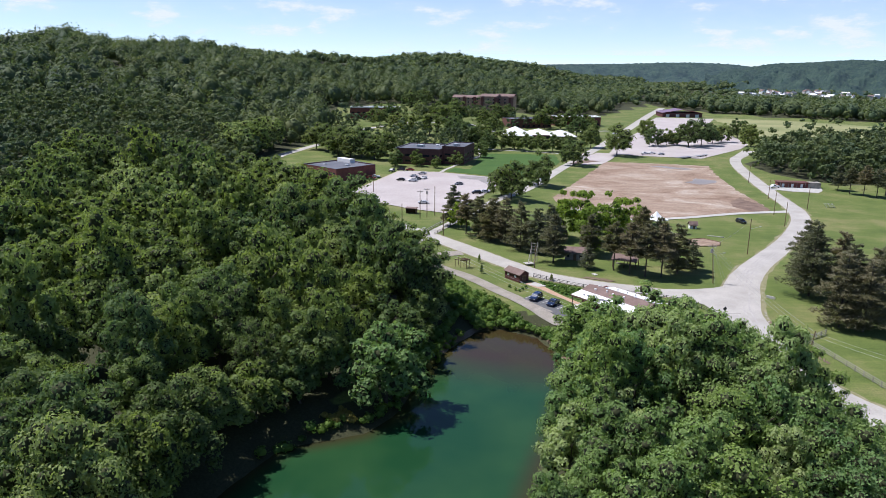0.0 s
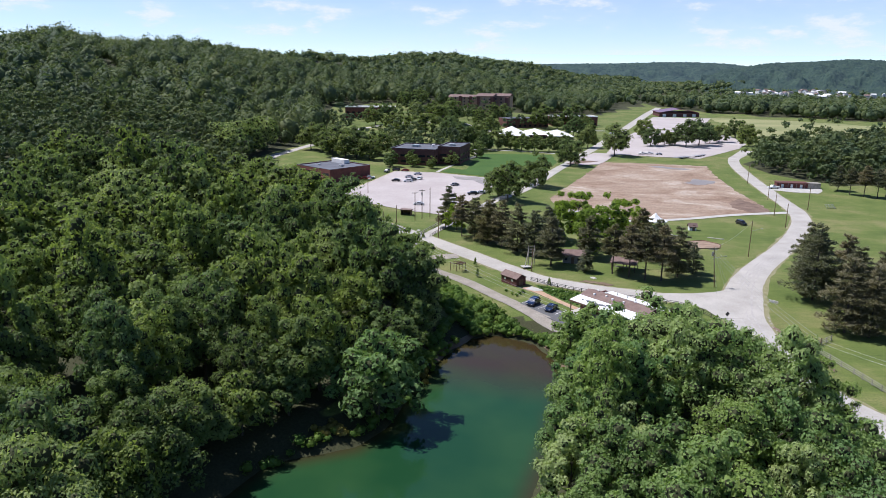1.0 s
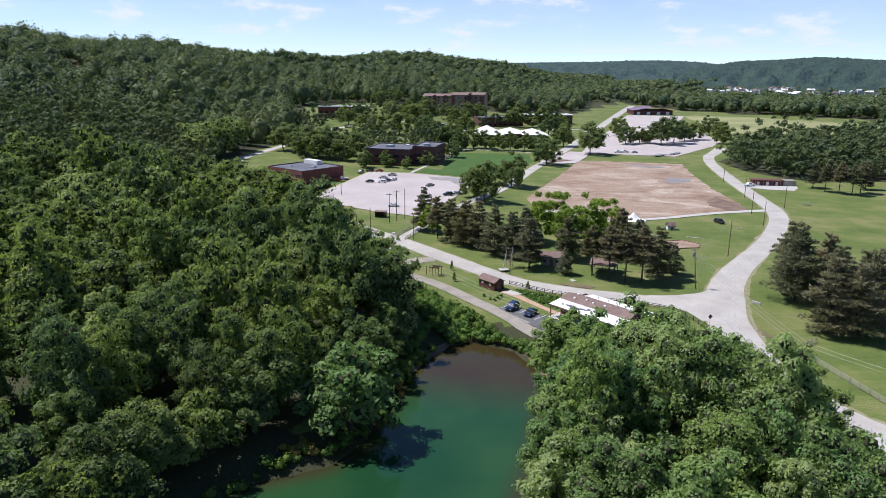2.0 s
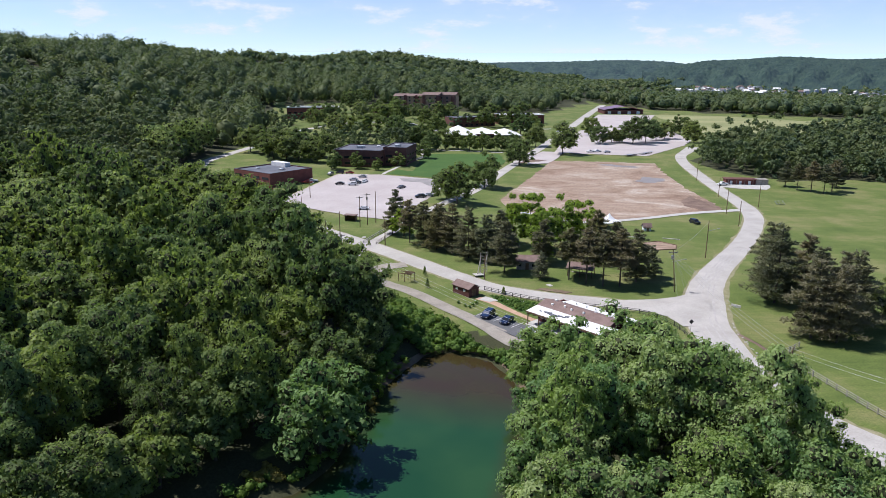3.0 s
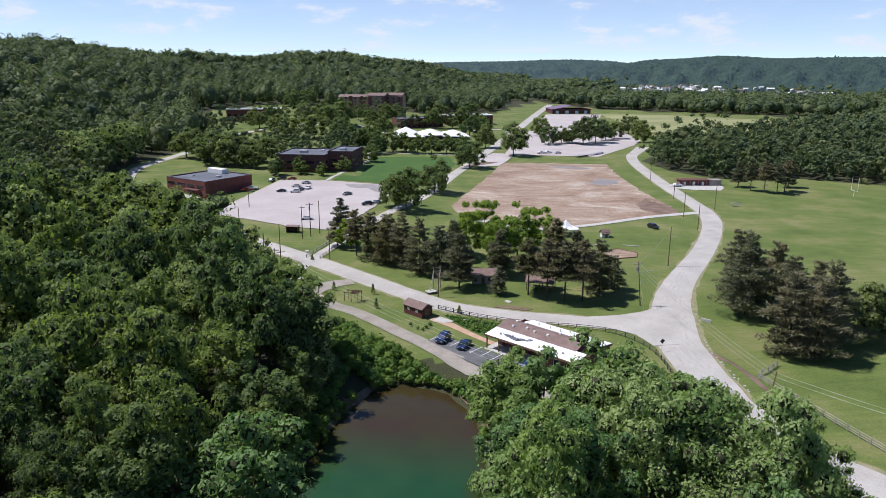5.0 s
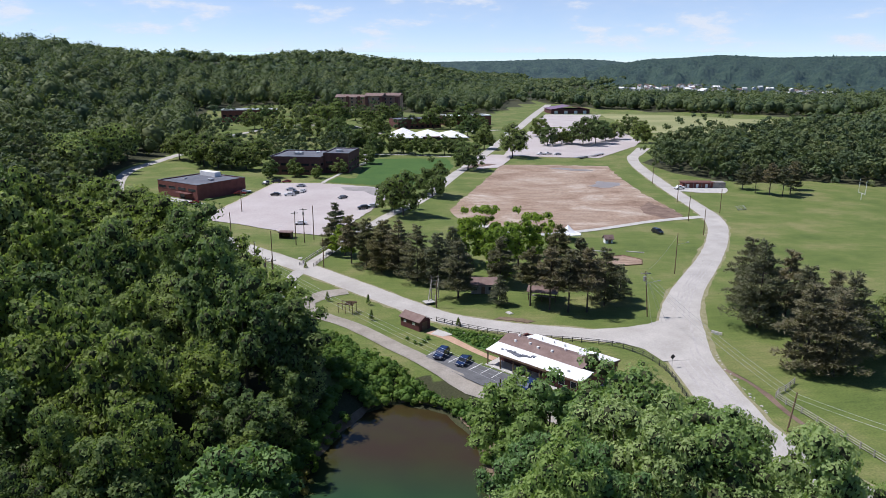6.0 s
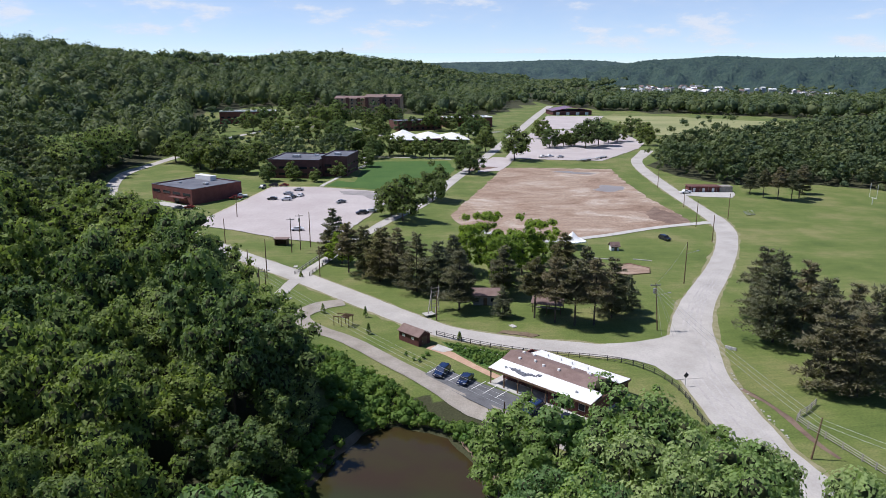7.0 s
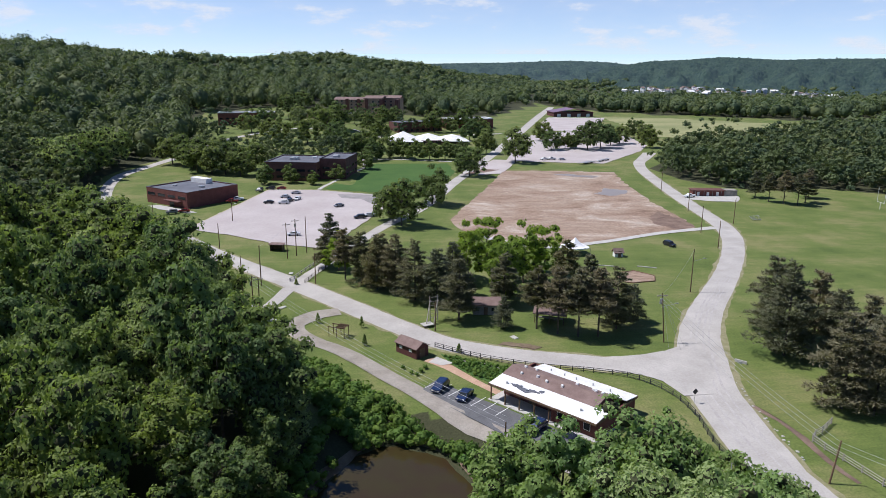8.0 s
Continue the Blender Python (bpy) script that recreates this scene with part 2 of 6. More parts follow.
# edge of the left-hand woods, near to far
WOOD_EDGE = np.array([(-40, -400), (-42, 40), (-35, 92), (-31, 107), (-22, 116), (-19, 123), (-15, 132), (-10, 146), (-5, 158), (-7, 168), (-13, 186), (-19, 203), (-27, 217), (-36, 233), (-46, 247), (-57, 262),
                      (-70, 278), (-88, 303), (-101, 340), (-110, 378), (-119, 415), (-124, 450), (-121, 485), (-112, 520), (-100, 560), (-106, 600), (-130, 700), (-130, 780), (-80, 830),
                      (40, 900), (110, 880), (180, 900), (290, 1120)], float)
LEFT_WOOD = np.vstack([WOOD_EDGE, [(330, 1400), (900, 2200), (1200, 4800), (-4800, 4800), (-4800, -400)]])
RIGHT_WOOD = np.array([(22, 140), (28, 134), (34, 130), (40, 133), (47, 134), (53, 133), (55, 126), (57, 118), (59, 110), (60, 100), (62, 90), (64, 78), (60, 40), (60, -100),
                       (-20, -100), (-36, 40), (14, 74), (18, 98), (24, 116), (25, 130)], float)
EAST_WOOD = np.array([(182, 452), (182, 410), (190, 388), (205, 372), (238, 376), (258, 358), (300, 330), (600, 300), (900, 400), (700, 900), (480, 640), (400, 610), (300, 560), (240, 520), (205, 480)], float)
FAR_WOOD = np.array([(300, 1130), (330, 950), (470, 830), (560, 760), (700, 900), (900, 400), (4800, 300), (4800, 4800), (1200, 4800), (900, 2200), (330, 1400)], float)


def wooded(x, y):
    """Distance to the woods' edge, negative inside."""
    return np.minimum.reduce([poly_dist(p, x, y) for p in (LEFT_WOOD, RIGHT_WOOD, EAST_WOOD, FAR_WOOD)])


def graded(lo, hi, step, far_lo, far_hi, grow=1.13):
    a = list(np.arange(lo, hi + step, step))
    s = step
    while a[-1] < far_hi:
        s *= grow
        a.append(a[-1] + s)
    b, s = [], step
    v = lo
    while v > far_lo:
        s *= grow
        v -= s
        b.append(v)
    return np.array(b[::-1] + a)


def make_ground():
    xs, ys = graded(-130, 210, 2.5, -4700, 4700), graded(30, 470, 2.5, -1500, 4700)
    X, Y = np.meshgrid(xs, ys)
    Z = height(X, Y)
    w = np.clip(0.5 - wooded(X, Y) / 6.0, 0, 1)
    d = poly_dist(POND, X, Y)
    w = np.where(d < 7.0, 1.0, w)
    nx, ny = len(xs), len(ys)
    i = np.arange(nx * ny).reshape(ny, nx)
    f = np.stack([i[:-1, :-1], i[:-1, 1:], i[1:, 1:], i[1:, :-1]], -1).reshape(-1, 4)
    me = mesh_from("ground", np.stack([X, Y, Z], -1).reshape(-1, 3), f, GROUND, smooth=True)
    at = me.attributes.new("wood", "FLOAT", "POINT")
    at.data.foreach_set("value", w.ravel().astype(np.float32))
    return tagged(new("ground", me), "green mown lawn and dark woodland floor over a valley", "ground", kind="structure")


make_ground()


def make_pond():
    xs, ys = np.arange(-42, 28, 1.5), np.arange(56, 170, 1.5)
    X, Y = np.meshgrid(xs, ys)
    d = poly_dist(POND, X, Y)
    nx, ny = len(xs), len(ys)
    i = np.arange(nx * ny).reshape(ny, nx)
    f = np.stack([i[:-1, :-1], i[:-1, 1:], i[1:, 1:], i[1:, :-1]], -1).reshape(-1, 4)
    keep = (d.ravel()[f].min(1) < 1.5)
    me = mesh_from("water", np.stack([X, Y, np.full(X.shape, POND_Z)], -1).reshape(-1, 3), f[keep], WATER, smooth=True)
    head = np.clip((Y - 132 + 0.25 * X) / 16.0, 0, 1)
    rim = np.clip(1.0 + d / 3.5, 0, 1)
    at = me.attributes.new("shallow", "FLOAT", "POINT")
    at.data.foreach_set("value", np.maximum(head * 0.95, rim * 0.8).ravel().astype(np.float32))
    return tagged(new("water", me), "still green pond water with brown shallow margins", "water", kind="structure")


make_pond()


def spline(pts, step=3.0):
    """Catmull-Rom through plan points, at even steps; further columns go along."""
    p = np.array(pts, float)
    p = np.vstack([2 * p[0] - p[1], p, 2 * p[-1] - p[-2]])
    out = []
    for a, b, c, d in zip(p[:-3], p[1:-2], p[2:-1], p[3:]):
        k = max(2, int(np.hypot(*(c - b)[:2]) / step))
        for t in np.arange(k) / k:
            out.append(0.5 * (2 * b + (c - a) * t + (2 * a - 5 * b + 4 * c - d) * t * t + (3 * b - a - 3 * c + d) * t ** 3))
    out.append(p[-2])
    return np.array(out)


def ribbon(name, pts, lift, mat, label, category="road", kind="structure", ragged=0.07, cols=4):
    """A paved strip along a line of x, y, width, draped over the ground."""
    rng = np.random.default_rng(len(pts) + int(lift * 1000))
    s = spline(pts)
    d = np.gradient(s[:, :2], axis=0)
    d /= np.hypot(d[:, 0], d[:, 1])[:, None]
    nrm = np.stack([-d[:, 1], d[:, 0]], 1)
    rows = []
    for u in np.linspace(-1, 1, cols + 1):
        wob = rng.normal(0, ragged, len(s)) if abs(u) == 1 else 0
        off = (u * s[:, 2] / 2 + wob)[:, None]
        q = s[:, :2] + nrm * off
        rows.append(np.column_stack([q, height(q[:, 0], q[:, 1]) + lift - (0.05 if abs(u) == 1 else 0)]))
    v = np.stack(rows, 1)
    i = np.arange(len(s) * (cols + 1)).reshape(len(s), cols + 1)
    f = np.stack([i[:-1, :-1], i[:-1, 1:], i[1:, 1:], i[1:, :-1]], -1).reshape(-1, 4)[:, ::-1]
    me = mesh_from(name, v.reshape(-1, 3), f, mat, smooth=True)
    return tagged(new(name, me), label, category, kind=kind)


def sheet(name, poly, lift, mat, label, category, step=2.5, ragged=0.6, thick=0.06):
    """A flat patch with an uneven outline."""
    rng = np.random.default_rng(len(poly))
    p = np.array(poly + poly[:1], float)
    out = []
    for a, b in zip(p[:-1], p[1:]):
        k = max(1, int(np.hypot(*(b - a)) / step))
        out += [a + (b - a) * t for t in np.arange(k) / k]
    out = np.array(out) + rng.normal(0, ragged, (len(out), 2)) * 0.5
    bm = bmesh.new()
    prism(bm, [tuple(q) for q in out], lift - thick, lift)
    bmesh.ops.recalc_face_normals(bm, faces=bm.faces)
    return tagged(part(name, bm, mat), label, category, kind="structure")


ribbon("road", [(92, 88, 9), (80, 108, 9), (72, 122, 9), (68.6, 138, 9.2), (69.5, 149, 9.3), (70.8, 159, 9.5), (73, 171, 10), (78, 184, 10), (84, 197, 9), (92, 210, 8.2), (100, 221, 7.6), (113, 238.5, 7.2),
                (127, 259.5, 7), (139, 281, 7.2), (146, 300, 7.4), (150, 320, 7), (154, 343, 7), (163, 390, 7), (174, 440, 7), (185, 474, 7), (198, 497, 8), (214, 525, 9)], 0.10, ROAD,
       "pale worn asphalt road curving past mown grass")
ribbon("road", [(76, 178, 12), (69, 180.5, 10), (60, 182.7, 7.4), (49, 187, 6.6), (38.5, 191, 6.6), (25.5, 199, 7), (15.5, 211.5, 7), (6.5, 224, 7.4), (-8.5, 244.5, 7.2), (-24, 264.5, 7), (-36, 280, 7),
                (-46, 295, 7), (-60, 315, 8), (-76, 340, 7), (-98, 374, 6), (-110, 408, 6), (-117, 452, 6), (-112, 490, 6), (-104, 525, 6), (-92, 565, 6)], 0.14, ROAD,
       "pale worn asphalt road bordered by lawn")
ribbon("road", [(2.6, 222.2, 5), (-1, 221.3, 5.5), (-4, 219.5, 6), (-8, 214, 5.2), (-6, 207.5, 4.4), (-1.5, 202, 4.0), (4, 196, 4.0), (13.8, 181.1, 4.0), (23.5, 166.3, 4.4), (31, 157, 5), (38, 149, 5.5), (44, 143, 6)], 0.18, LANE,
       "narrow gritty tan lane above the pond")
ribbon("road", [(-31, 233, 5), (-26, 229, 5), (-18, 221, 5), (-10, 214, 5)], 0.12, ROAD, "short pale asphalt lane")
ribbon("road", [(-18, 220, 4), (-14.5, 230, 3.6), (-11, 243, 4)], 0.16, ROAD, "short pale asphalt link between two lanes")
ribbon("road", [(-11, 244, 4.2), (-4.5, 260, 3.6), (3, 279, 3.6), (18, 315, 4.5), (34, 345, 5.5), (46, 376, 6), (60, 415, 6), (82, 472, 6), (112, 552, 7), (159, 681, 8), (234, 891, 9), (296, 1058, 9)], 0.12, ROAD,
       "straight pale drive leading up the valley")
sheet("road_junction", [(56, 180.6), (61.5, 178.5), (65, 174.5), (66.3, 168), (72, 168), (80, 184), (80.5, 194), (76.5, 191), (72, 188.6), (66, 187.2), (58, 187)], 0.152, ROAD, "pale worn asphalt flare where two roads meet", "road", step=1.5, ragged=0.1)
TRACK_DARK = mottled("tyre_darkened_asphalt", (0.36, 0.335, 0.315), (0.465, 0.435, 0.41), 0.3, 4, 0.9, bumps=0.1)
for _o in (-2.4, -0.9, 0.9, 2.4):
    ribbon("wheel_track", [(68.6 + _o, 138, 0.45), (69.5 + _o, 149, 0.4), (70.8 + _o, 159, 0.45), (73 + _o, 171, 0.5), (78 + _o, 184, 0.4), (84 + _o * 0.9, 197, 0.4), (92 + _o * 0.8, 210, 0.35), (100 + _o * 0.75, 221, 0.3), (113 + _o * 0.75, 238.5, 0.25)],
           0.165, TRACK_DARK, "faint worn wheel track along the road", "road marking", ragged=0.1, cols=1)
VERGE = mottled("dry_grass_and_grit", (0.17, 0.17, 0.07), (0.3, 0.27, 0.17), 0.5, 3, 0.95)
ribbon("verge", [(80, 108, 11), (72, 122, 11), (68.8, 138, 11), (69.7, 149, 11.2), (71, 159, 11.4), (73.5, 171, 12), (78.5, 184, 12), (84.5, 197, 10.6), (92.3, 210, 9.6), (100, 221, 9), (113, 238.5, 8.6), (127, 259.5, 8.4), (139, 281, 8.6), (146, 300, 8.8),
                 (150, 320, 8.2), (154, 343, 8.2), (163, 390, 8.2), (174, 440, 8.2)], 0.06, VERGE, "dry gritty verge beside the road", "verge", ragged=0.35)
ribbon("verge", [(60, 182.7, 8.6), (49, 187, 8), (38.5, 191, 8.2), (25.5, 199, 8.4), (15.5, 211.5, 8.6), (6.5, 224, 8.8), (-8.5, 244.5, 8.6), (-24, 264.5, 8.2), (-36, 280, 8.4), (-46, 295, 8.4), (-60, 315, 9)], 0.08, VERGE, "dry gritty verge beside the road", "verge", ragged=0.35)
sheet("parking_lot", [(-54, 320), (-33, 402), (-10, 398), (17, 383), (23, 356), (10, 320), (-3, 284), (-21, 294), (-36, 307)], 0.22, LOT, "wide bleached pinkish parking lot", "parking lot")
sheet("bare_field", [(46, 329), (44, 312), (51, 296), (69, 278.5), (90, 282.5), (118, 293), (133, 297), (137, 313), (139, 348), (149, 410), (155, 440), (116, 449), (94, 452), (72, 392)], 0.12, DIRT,
      "bare graded brown soil field with puddles", "dirt field", ragged=1.1, step=3.0)
ribbon("track", [(50, 297, 3.5), (68, 278.5, 3.5), (90, 282, 3.2), (118, 293, 3.2), (142, 299, 4)], 0.2, CONCRETE, "pale gravel track along the bare field", "track")
sheet("parking_lot", [(100, 478), (112, 492), (140, 481), (163, 475), (210, 533), (231, 569), (243, 640), (205, 690), (165, 660), (130, 575)], 0.2, LOT, "bleached gravel parking lot behind trees", "parking lot")
sheet("parking_lot", [(180, 700), (220, 690), (262, 760), (300, 850), (236, 862), (205, 780)], 0.2, LOT, "bleached parking lot before a red hall", "parking lot")
sheet("drive_apron", [(76, 436), (90, 441), (96, 453), (112, 494), (98, 500), (84, 470)], 0.26, LOT, "gravel apron joining the drive", "drive")


# ---- trees ----
def ico(sub):
    bm = bmesh.new()
    bmesh.ops.create_icosphere(bm, subdivisions=sub, radius=1.0)
    bm.verts.index_update()
    v = np.array([tuple(k.co) for k in bm.verts])
    f = np.array([[k.index for k in q.verts] for q in bm.faces])
    bm.free()
    return v, f


ICO1 = ico(1)


def unit(a):
    return a / np.maximum(np.linalg.norm(a, axis=-1, keepdims=True), 1e-9)


def leaf_quads(rng, pos, nrm, size, long=1.0):
    """Small folded leaf sprays: four corners round each place, facing nrm."""
    n = len(pos)
    t = unit(np.cross(nrm, rng.normal(size=(n, 3))))
    b = np.cross(nrm, t)
    s = size[:, None]
    k = rng.uniform(0.6, 1.1, (n, 4, 1))
    bend = nrm * s * 0.25
    q = np.stack([pos + t * s * long * k[:, 0], pos + b * s * k[:, 1] - bend, pos - t * s * long * k[:, 2], pos - b * s * k[:, 3] - bend], 1)
    return q.reshape(-1, 3), np.arange(4 * n).reshape(n, 4)


def leaf_tris(rng, pos, nrm, size):
    """Three-cornered leaf sprays round each place, facing nrm."""
    n = len(pos)
    t = unit(np.cross(nrm, rng.normal(size=(n, 3))))
    b = np.cross(nrm, t)
    s = size[:, None]
    k = rng.uniform(0.7, 1.2, (n, 3, 1))
    q = np.stack([pos + t * s * k[:, 0], pos + (b * 0.87 - t * 0.5) * s * k[:, 1], pos - (b * 0.87 + t * 0.5) * s * k[:, 2]], 1)
    return q.reshape(-1, 3), np.arange(3 * n).reshape(n, 3)


def lobes(rng, count, R, z0, z1):
    """Clump centres and radii over an uneven dome, with a few limbs that reach out."""
    k = np.arange(count) + 0.5
    e = np.arcsin(np.clip(-0.72 + 1.7 * k / count, -1, 0.99)) + rng.normal(0, 0.1, count)
    a = k * 2.39996 + rng.normal(0, 0.25, count)
    ph = rng.uniform(0, 6.28, 4)
    swell = 1 + 0.16 * np.sin(2 * a + ph[0]) + 0.13 * np.sin(3 * a + 2.5 * e + ph[1]) + 0.1 * np.sin(5 * a - 3 * e + ph[2])
    reach = swell * rng.uniform(0.52, 0.98, count)
    mid = z0 + (z1 - z0) * 0.42
    up = np.where(e > 0, z1 - mid, mid - z0)
    c = np.stack([R * np.cos(e) * np.cos(a) * reach, R * np.cos(e) * np.sin(a) * reach, mid + up * np.sin(e) * reach * 1.08], 1)
    return c, R * rng.uniform(0.12, 0.3, count)


def crown_mesh(name, seed, R, z0, z1, count, leaves, size, mat):
    """Leaf sprays over the clumps of a crown; a dark core in each clump paints its inner shade."""
    rng = np.random.default_rng(seed)
    c, rad = lobes(rng, count, R, z0, z1 - R * 0.1)
    pick = rng.choice(count, leaves, p=rad ** 2 / (rad ** 2).sum())
    d = unit(rng.normal(size=(leaves, 3)) + (0, 0, 0.42))
    knob = 1 + 0.22 * np.sin(d[:, 0] * 5 + pick) * np.sin(d[:, 1] * 5 + 2 * pick) + 0.1 * np.sin(d[:, 2] * 9 + pick)
    pos = c[pick] + d * (rad[pick] * knob * rng.uniform(0.82, 1.12, leaves))[:, None] * (1.08, 1.08, 0.8)
    nrm = unit(d + rng.normal(size=(leaves, 3)) * 0.42 + (0, 0, 0.15))
    v, f = leaf_tris(rng, pos, nrm, rng.uniform(0.55, 1.3, leaves) * size)
    V, F, at = [v], [f], len(v)
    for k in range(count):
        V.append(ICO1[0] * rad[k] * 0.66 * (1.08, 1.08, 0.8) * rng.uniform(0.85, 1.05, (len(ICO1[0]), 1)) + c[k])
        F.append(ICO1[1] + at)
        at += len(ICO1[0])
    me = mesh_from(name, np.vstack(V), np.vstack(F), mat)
    me.materials.append(CORE_SHADE)
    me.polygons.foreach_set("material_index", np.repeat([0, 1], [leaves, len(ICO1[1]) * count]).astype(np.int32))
    return me


def trunk_mesh(seed, h, r, R, reach):
    rng = np.random.default_rng(seed)
    bm = bmesh.new()
    p = Vector((0, 0, -0.4))
    for k in range(4):
        q = Vector((rng.normal(0, 0.15), rng.normal(0, 0.15), h * (k + 1) / 4))
        cyl(bm, p, q, r * (1 - 0.2 * k), r * (0.8 - 0.2 * k), 8)
        p = q
    for k in range(7):
        a = rng.uniform(0, 6.28)
        z = h * rng.uniform(0.35, 0.9)
        cyl(bm, (0, 0, z), (math.cos(a) * R * reach, math.sin(a) * R * reach, z + R * 0.5), r * 0.35, r * 0.1, 5)
    me = bpy.data.meshes.new("trunk")
    bm.to_mesh(me)
    bm.free()
    me.materials.append(BARK)
    return me


def pine_mesh(seed, R, z0, z1, sprays):
    """Narrow needle sprays along whorls of level boughs, with gaps between the whorls."""
    rng = np.random.default_rng(seed)
    V = []
    tiers = int((z1 - z0) / 1.25)
    for k in range(tiers):
        u = max(0.0, (k + rng.uniform(-0.25, 0.25)) / tiers)
        z = z0 + (z1 - z0) * u
        reach = R * (1.0 - 0.9 * u ** 1.6) * (0.75 + 0.25 * min(1.0, u * 4)) * rng.uniform(0.7, 1.15)
        per = max(60, int(sprays / tiers * 1.9 * reach / R))
        arms = int(rng.integers(6, 10))
        az = rng.uniform(0, 6.28) + np.arange(arms) * 6.283 / arms + rng.normal(0, 0.25, arms)
        ln = reach * rng.uniform(0.4, 1.25, arms)
        rise = rng.normal(0.0, 0.35, arms)
        j = rng.integers(0, arms, per)
        t = np.sqrt(rng.uniform(0.06, 1, per))
        side = rng.normal(0, 0.16, per) * (0.5 + t)
        rr = ln[j] * t
        a = az[j] + side
        zz = z + rise[j] + rng.normal(0, 0.16, per) + 0.16 * rr - 0.022 * rr ** 2
        p = np.stack([rr * np.cos(a), rr * np.sin(a), zz], 1)
        way = unit(np.stack([np.cos(a + side * 3), np.sin(a + side * 3), rng.uniform(-0.1, 0.7, per)], 1) + rng.normal(size=(per, 3)) * 0.35)
        across = unit(np.cross(way, rng.normal(size=(per, 3)) * 0.5 + (0, 0, 1.0)))
        L = rng.uniform(0.45, 1.0, per)[:, None]
        w = rng.uniform(0.1, 0.2, per)[:, None]
        V.append(np.stack([p + across * w, p - across * w, p + way * L], 1).reshape(-1, 3))
    v = np.vstack(V)
    return mesh_from("crown", v, np.arange(len(v)).reshape(-1, 3), NEEDLE)


def pine_trunk(seed, h, r):
    rng = np.random.default_rng(seed)
    bm = cyl(bmesh.new(), (0, 0, -0.4), (0, 0, h * 0.97), r, r * 0.2, 8)
    for k in range(26):
        z = h * rng.uniform(0.15, 0.85)
        a = rng.uniform(0, 6.28)
        L = rng.uniform(1.0, 2.6)
        cyl(bm, (0, 0, z), (L * math.cos(a), L * math.sin(a), z + 0.25), 0.06, 0.02, 4)
    me = bpy.data.meshes.new("trunk")
    bm.to_mesh(me)
    bm.free()
    me.materials.append(BARK)
    return me


KINDS = [(5.8, 2.0, 14.5, 48), (6.6, 2.5, 16.0, 54), (5.2, 1.5, 13.0, 42), (7.0, 2.5, 17.5, 58), (6.0, 0.6, 13.0, 48), (5.0, 2.5, 18.0, 52)]


def broad_stock(leaves, size):
    """The six woodland tree shapes, with so many leaf sprays of that size."""
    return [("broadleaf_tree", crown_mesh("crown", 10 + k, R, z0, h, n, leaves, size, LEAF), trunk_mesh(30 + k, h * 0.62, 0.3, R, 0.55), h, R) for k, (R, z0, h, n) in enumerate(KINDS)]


FINE, BROAD, COARSE = broad_stock(9000, 0.24), broad_stock(5000, 0.34), broad_stock(2700, 0.46)


def other_leaves(stock, mat):
    """The same tree shapes with the leaves of another kind."""
    out = []
    for name, crown, trunk, h, R in stock:
        me = crown.copy()
        me.name = "crown"
        me.materials[0] = mat
        out.append((name, me, trunk, h, R))
    return out


PALE, PALE_FINE = other_leaves(BROAD, LEAF_PALE), other_leaves(FINE, LEAF_PALE)
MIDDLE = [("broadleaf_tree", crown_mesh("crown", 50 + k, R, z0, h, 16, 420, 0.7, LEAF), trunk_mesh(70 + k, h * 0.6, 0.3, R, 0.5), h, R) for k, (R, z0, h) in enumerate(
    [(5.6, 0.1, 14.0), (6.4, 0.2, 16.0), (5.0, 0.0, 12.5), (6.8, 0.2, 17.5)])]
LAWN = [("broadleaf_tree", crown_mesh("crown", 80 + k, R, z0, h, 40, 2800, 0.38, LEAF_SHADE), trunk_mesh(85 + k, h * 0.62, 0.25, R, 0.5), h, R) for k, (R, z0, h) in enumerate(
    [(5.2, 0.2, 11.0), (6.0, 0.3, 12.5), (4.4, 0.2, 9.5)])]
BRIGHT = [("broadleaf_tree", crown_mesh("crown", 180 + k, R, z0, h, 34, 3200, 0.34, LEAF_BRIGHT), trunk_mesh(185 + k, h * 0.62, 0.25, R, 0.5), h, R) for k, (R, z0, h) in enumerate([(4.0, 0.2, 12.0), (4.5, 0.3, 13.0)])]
PINE = [("pine_tree", pine_mesh(90 + k, R, h * z, h, 8200), pine_trunk(95 + k, h, 0.28), h, R) for k, (R, h, z) in enumerate([(6.2, 18.0, 0.1), (5.4, 16.5, 0.18), (6.8, 19.0, 0.06), (5.6, 18.0, 0.38)])]
COUNT = [0]


def plant(stock, index, x, y, scale=1.0, group="", label="", stretch=1.0):
    """One tree as a thing of its own, on the ground."""
    name, crown, trunk, h, R = stock[index % len(stock)]
    rng = np.random.default_rng(COUNT[0] + 1000)
    COUNT[0] += 1
    t = new(name)
    m = pose(x, y, float(height(x, y)), 0, 0, rng.uniform(0, 360)) @ Matrix.Diagonal((scale, scale, scale * stretch, 1))
    t.matrix_world = m
    for n, me in (("trunk", trunk), ("crown", crown)):
        ob = new(n, me)
        ob.parent = t
    return tagged(t, label, "tree", group)


def scatter(poly, spacing, rng, inset=2.0, hole=None):
    """Jittered places inside an outline."""
    lo, hi = poly.min(0), poly.max(0)
    gx, gy = np.meshgrid(np.arange(lo[0], hi[0], spacing), np.arange(lo[1], hi[1], spacing * 0.87))
    gx = gx + (np.arange(gx.shape[0]) % 2)[:, None] * spacing / 2
    x = (gx + rng.uniform(-0.33, 0.33, gx.shape) * spacing).ravel()
    y = (gy + rng.uniform(-0.33, 0.33, gy.shape) * spacing).ravel()
    k = poly_dist(poly, x, y) < -inset
    return x[k], y[k]


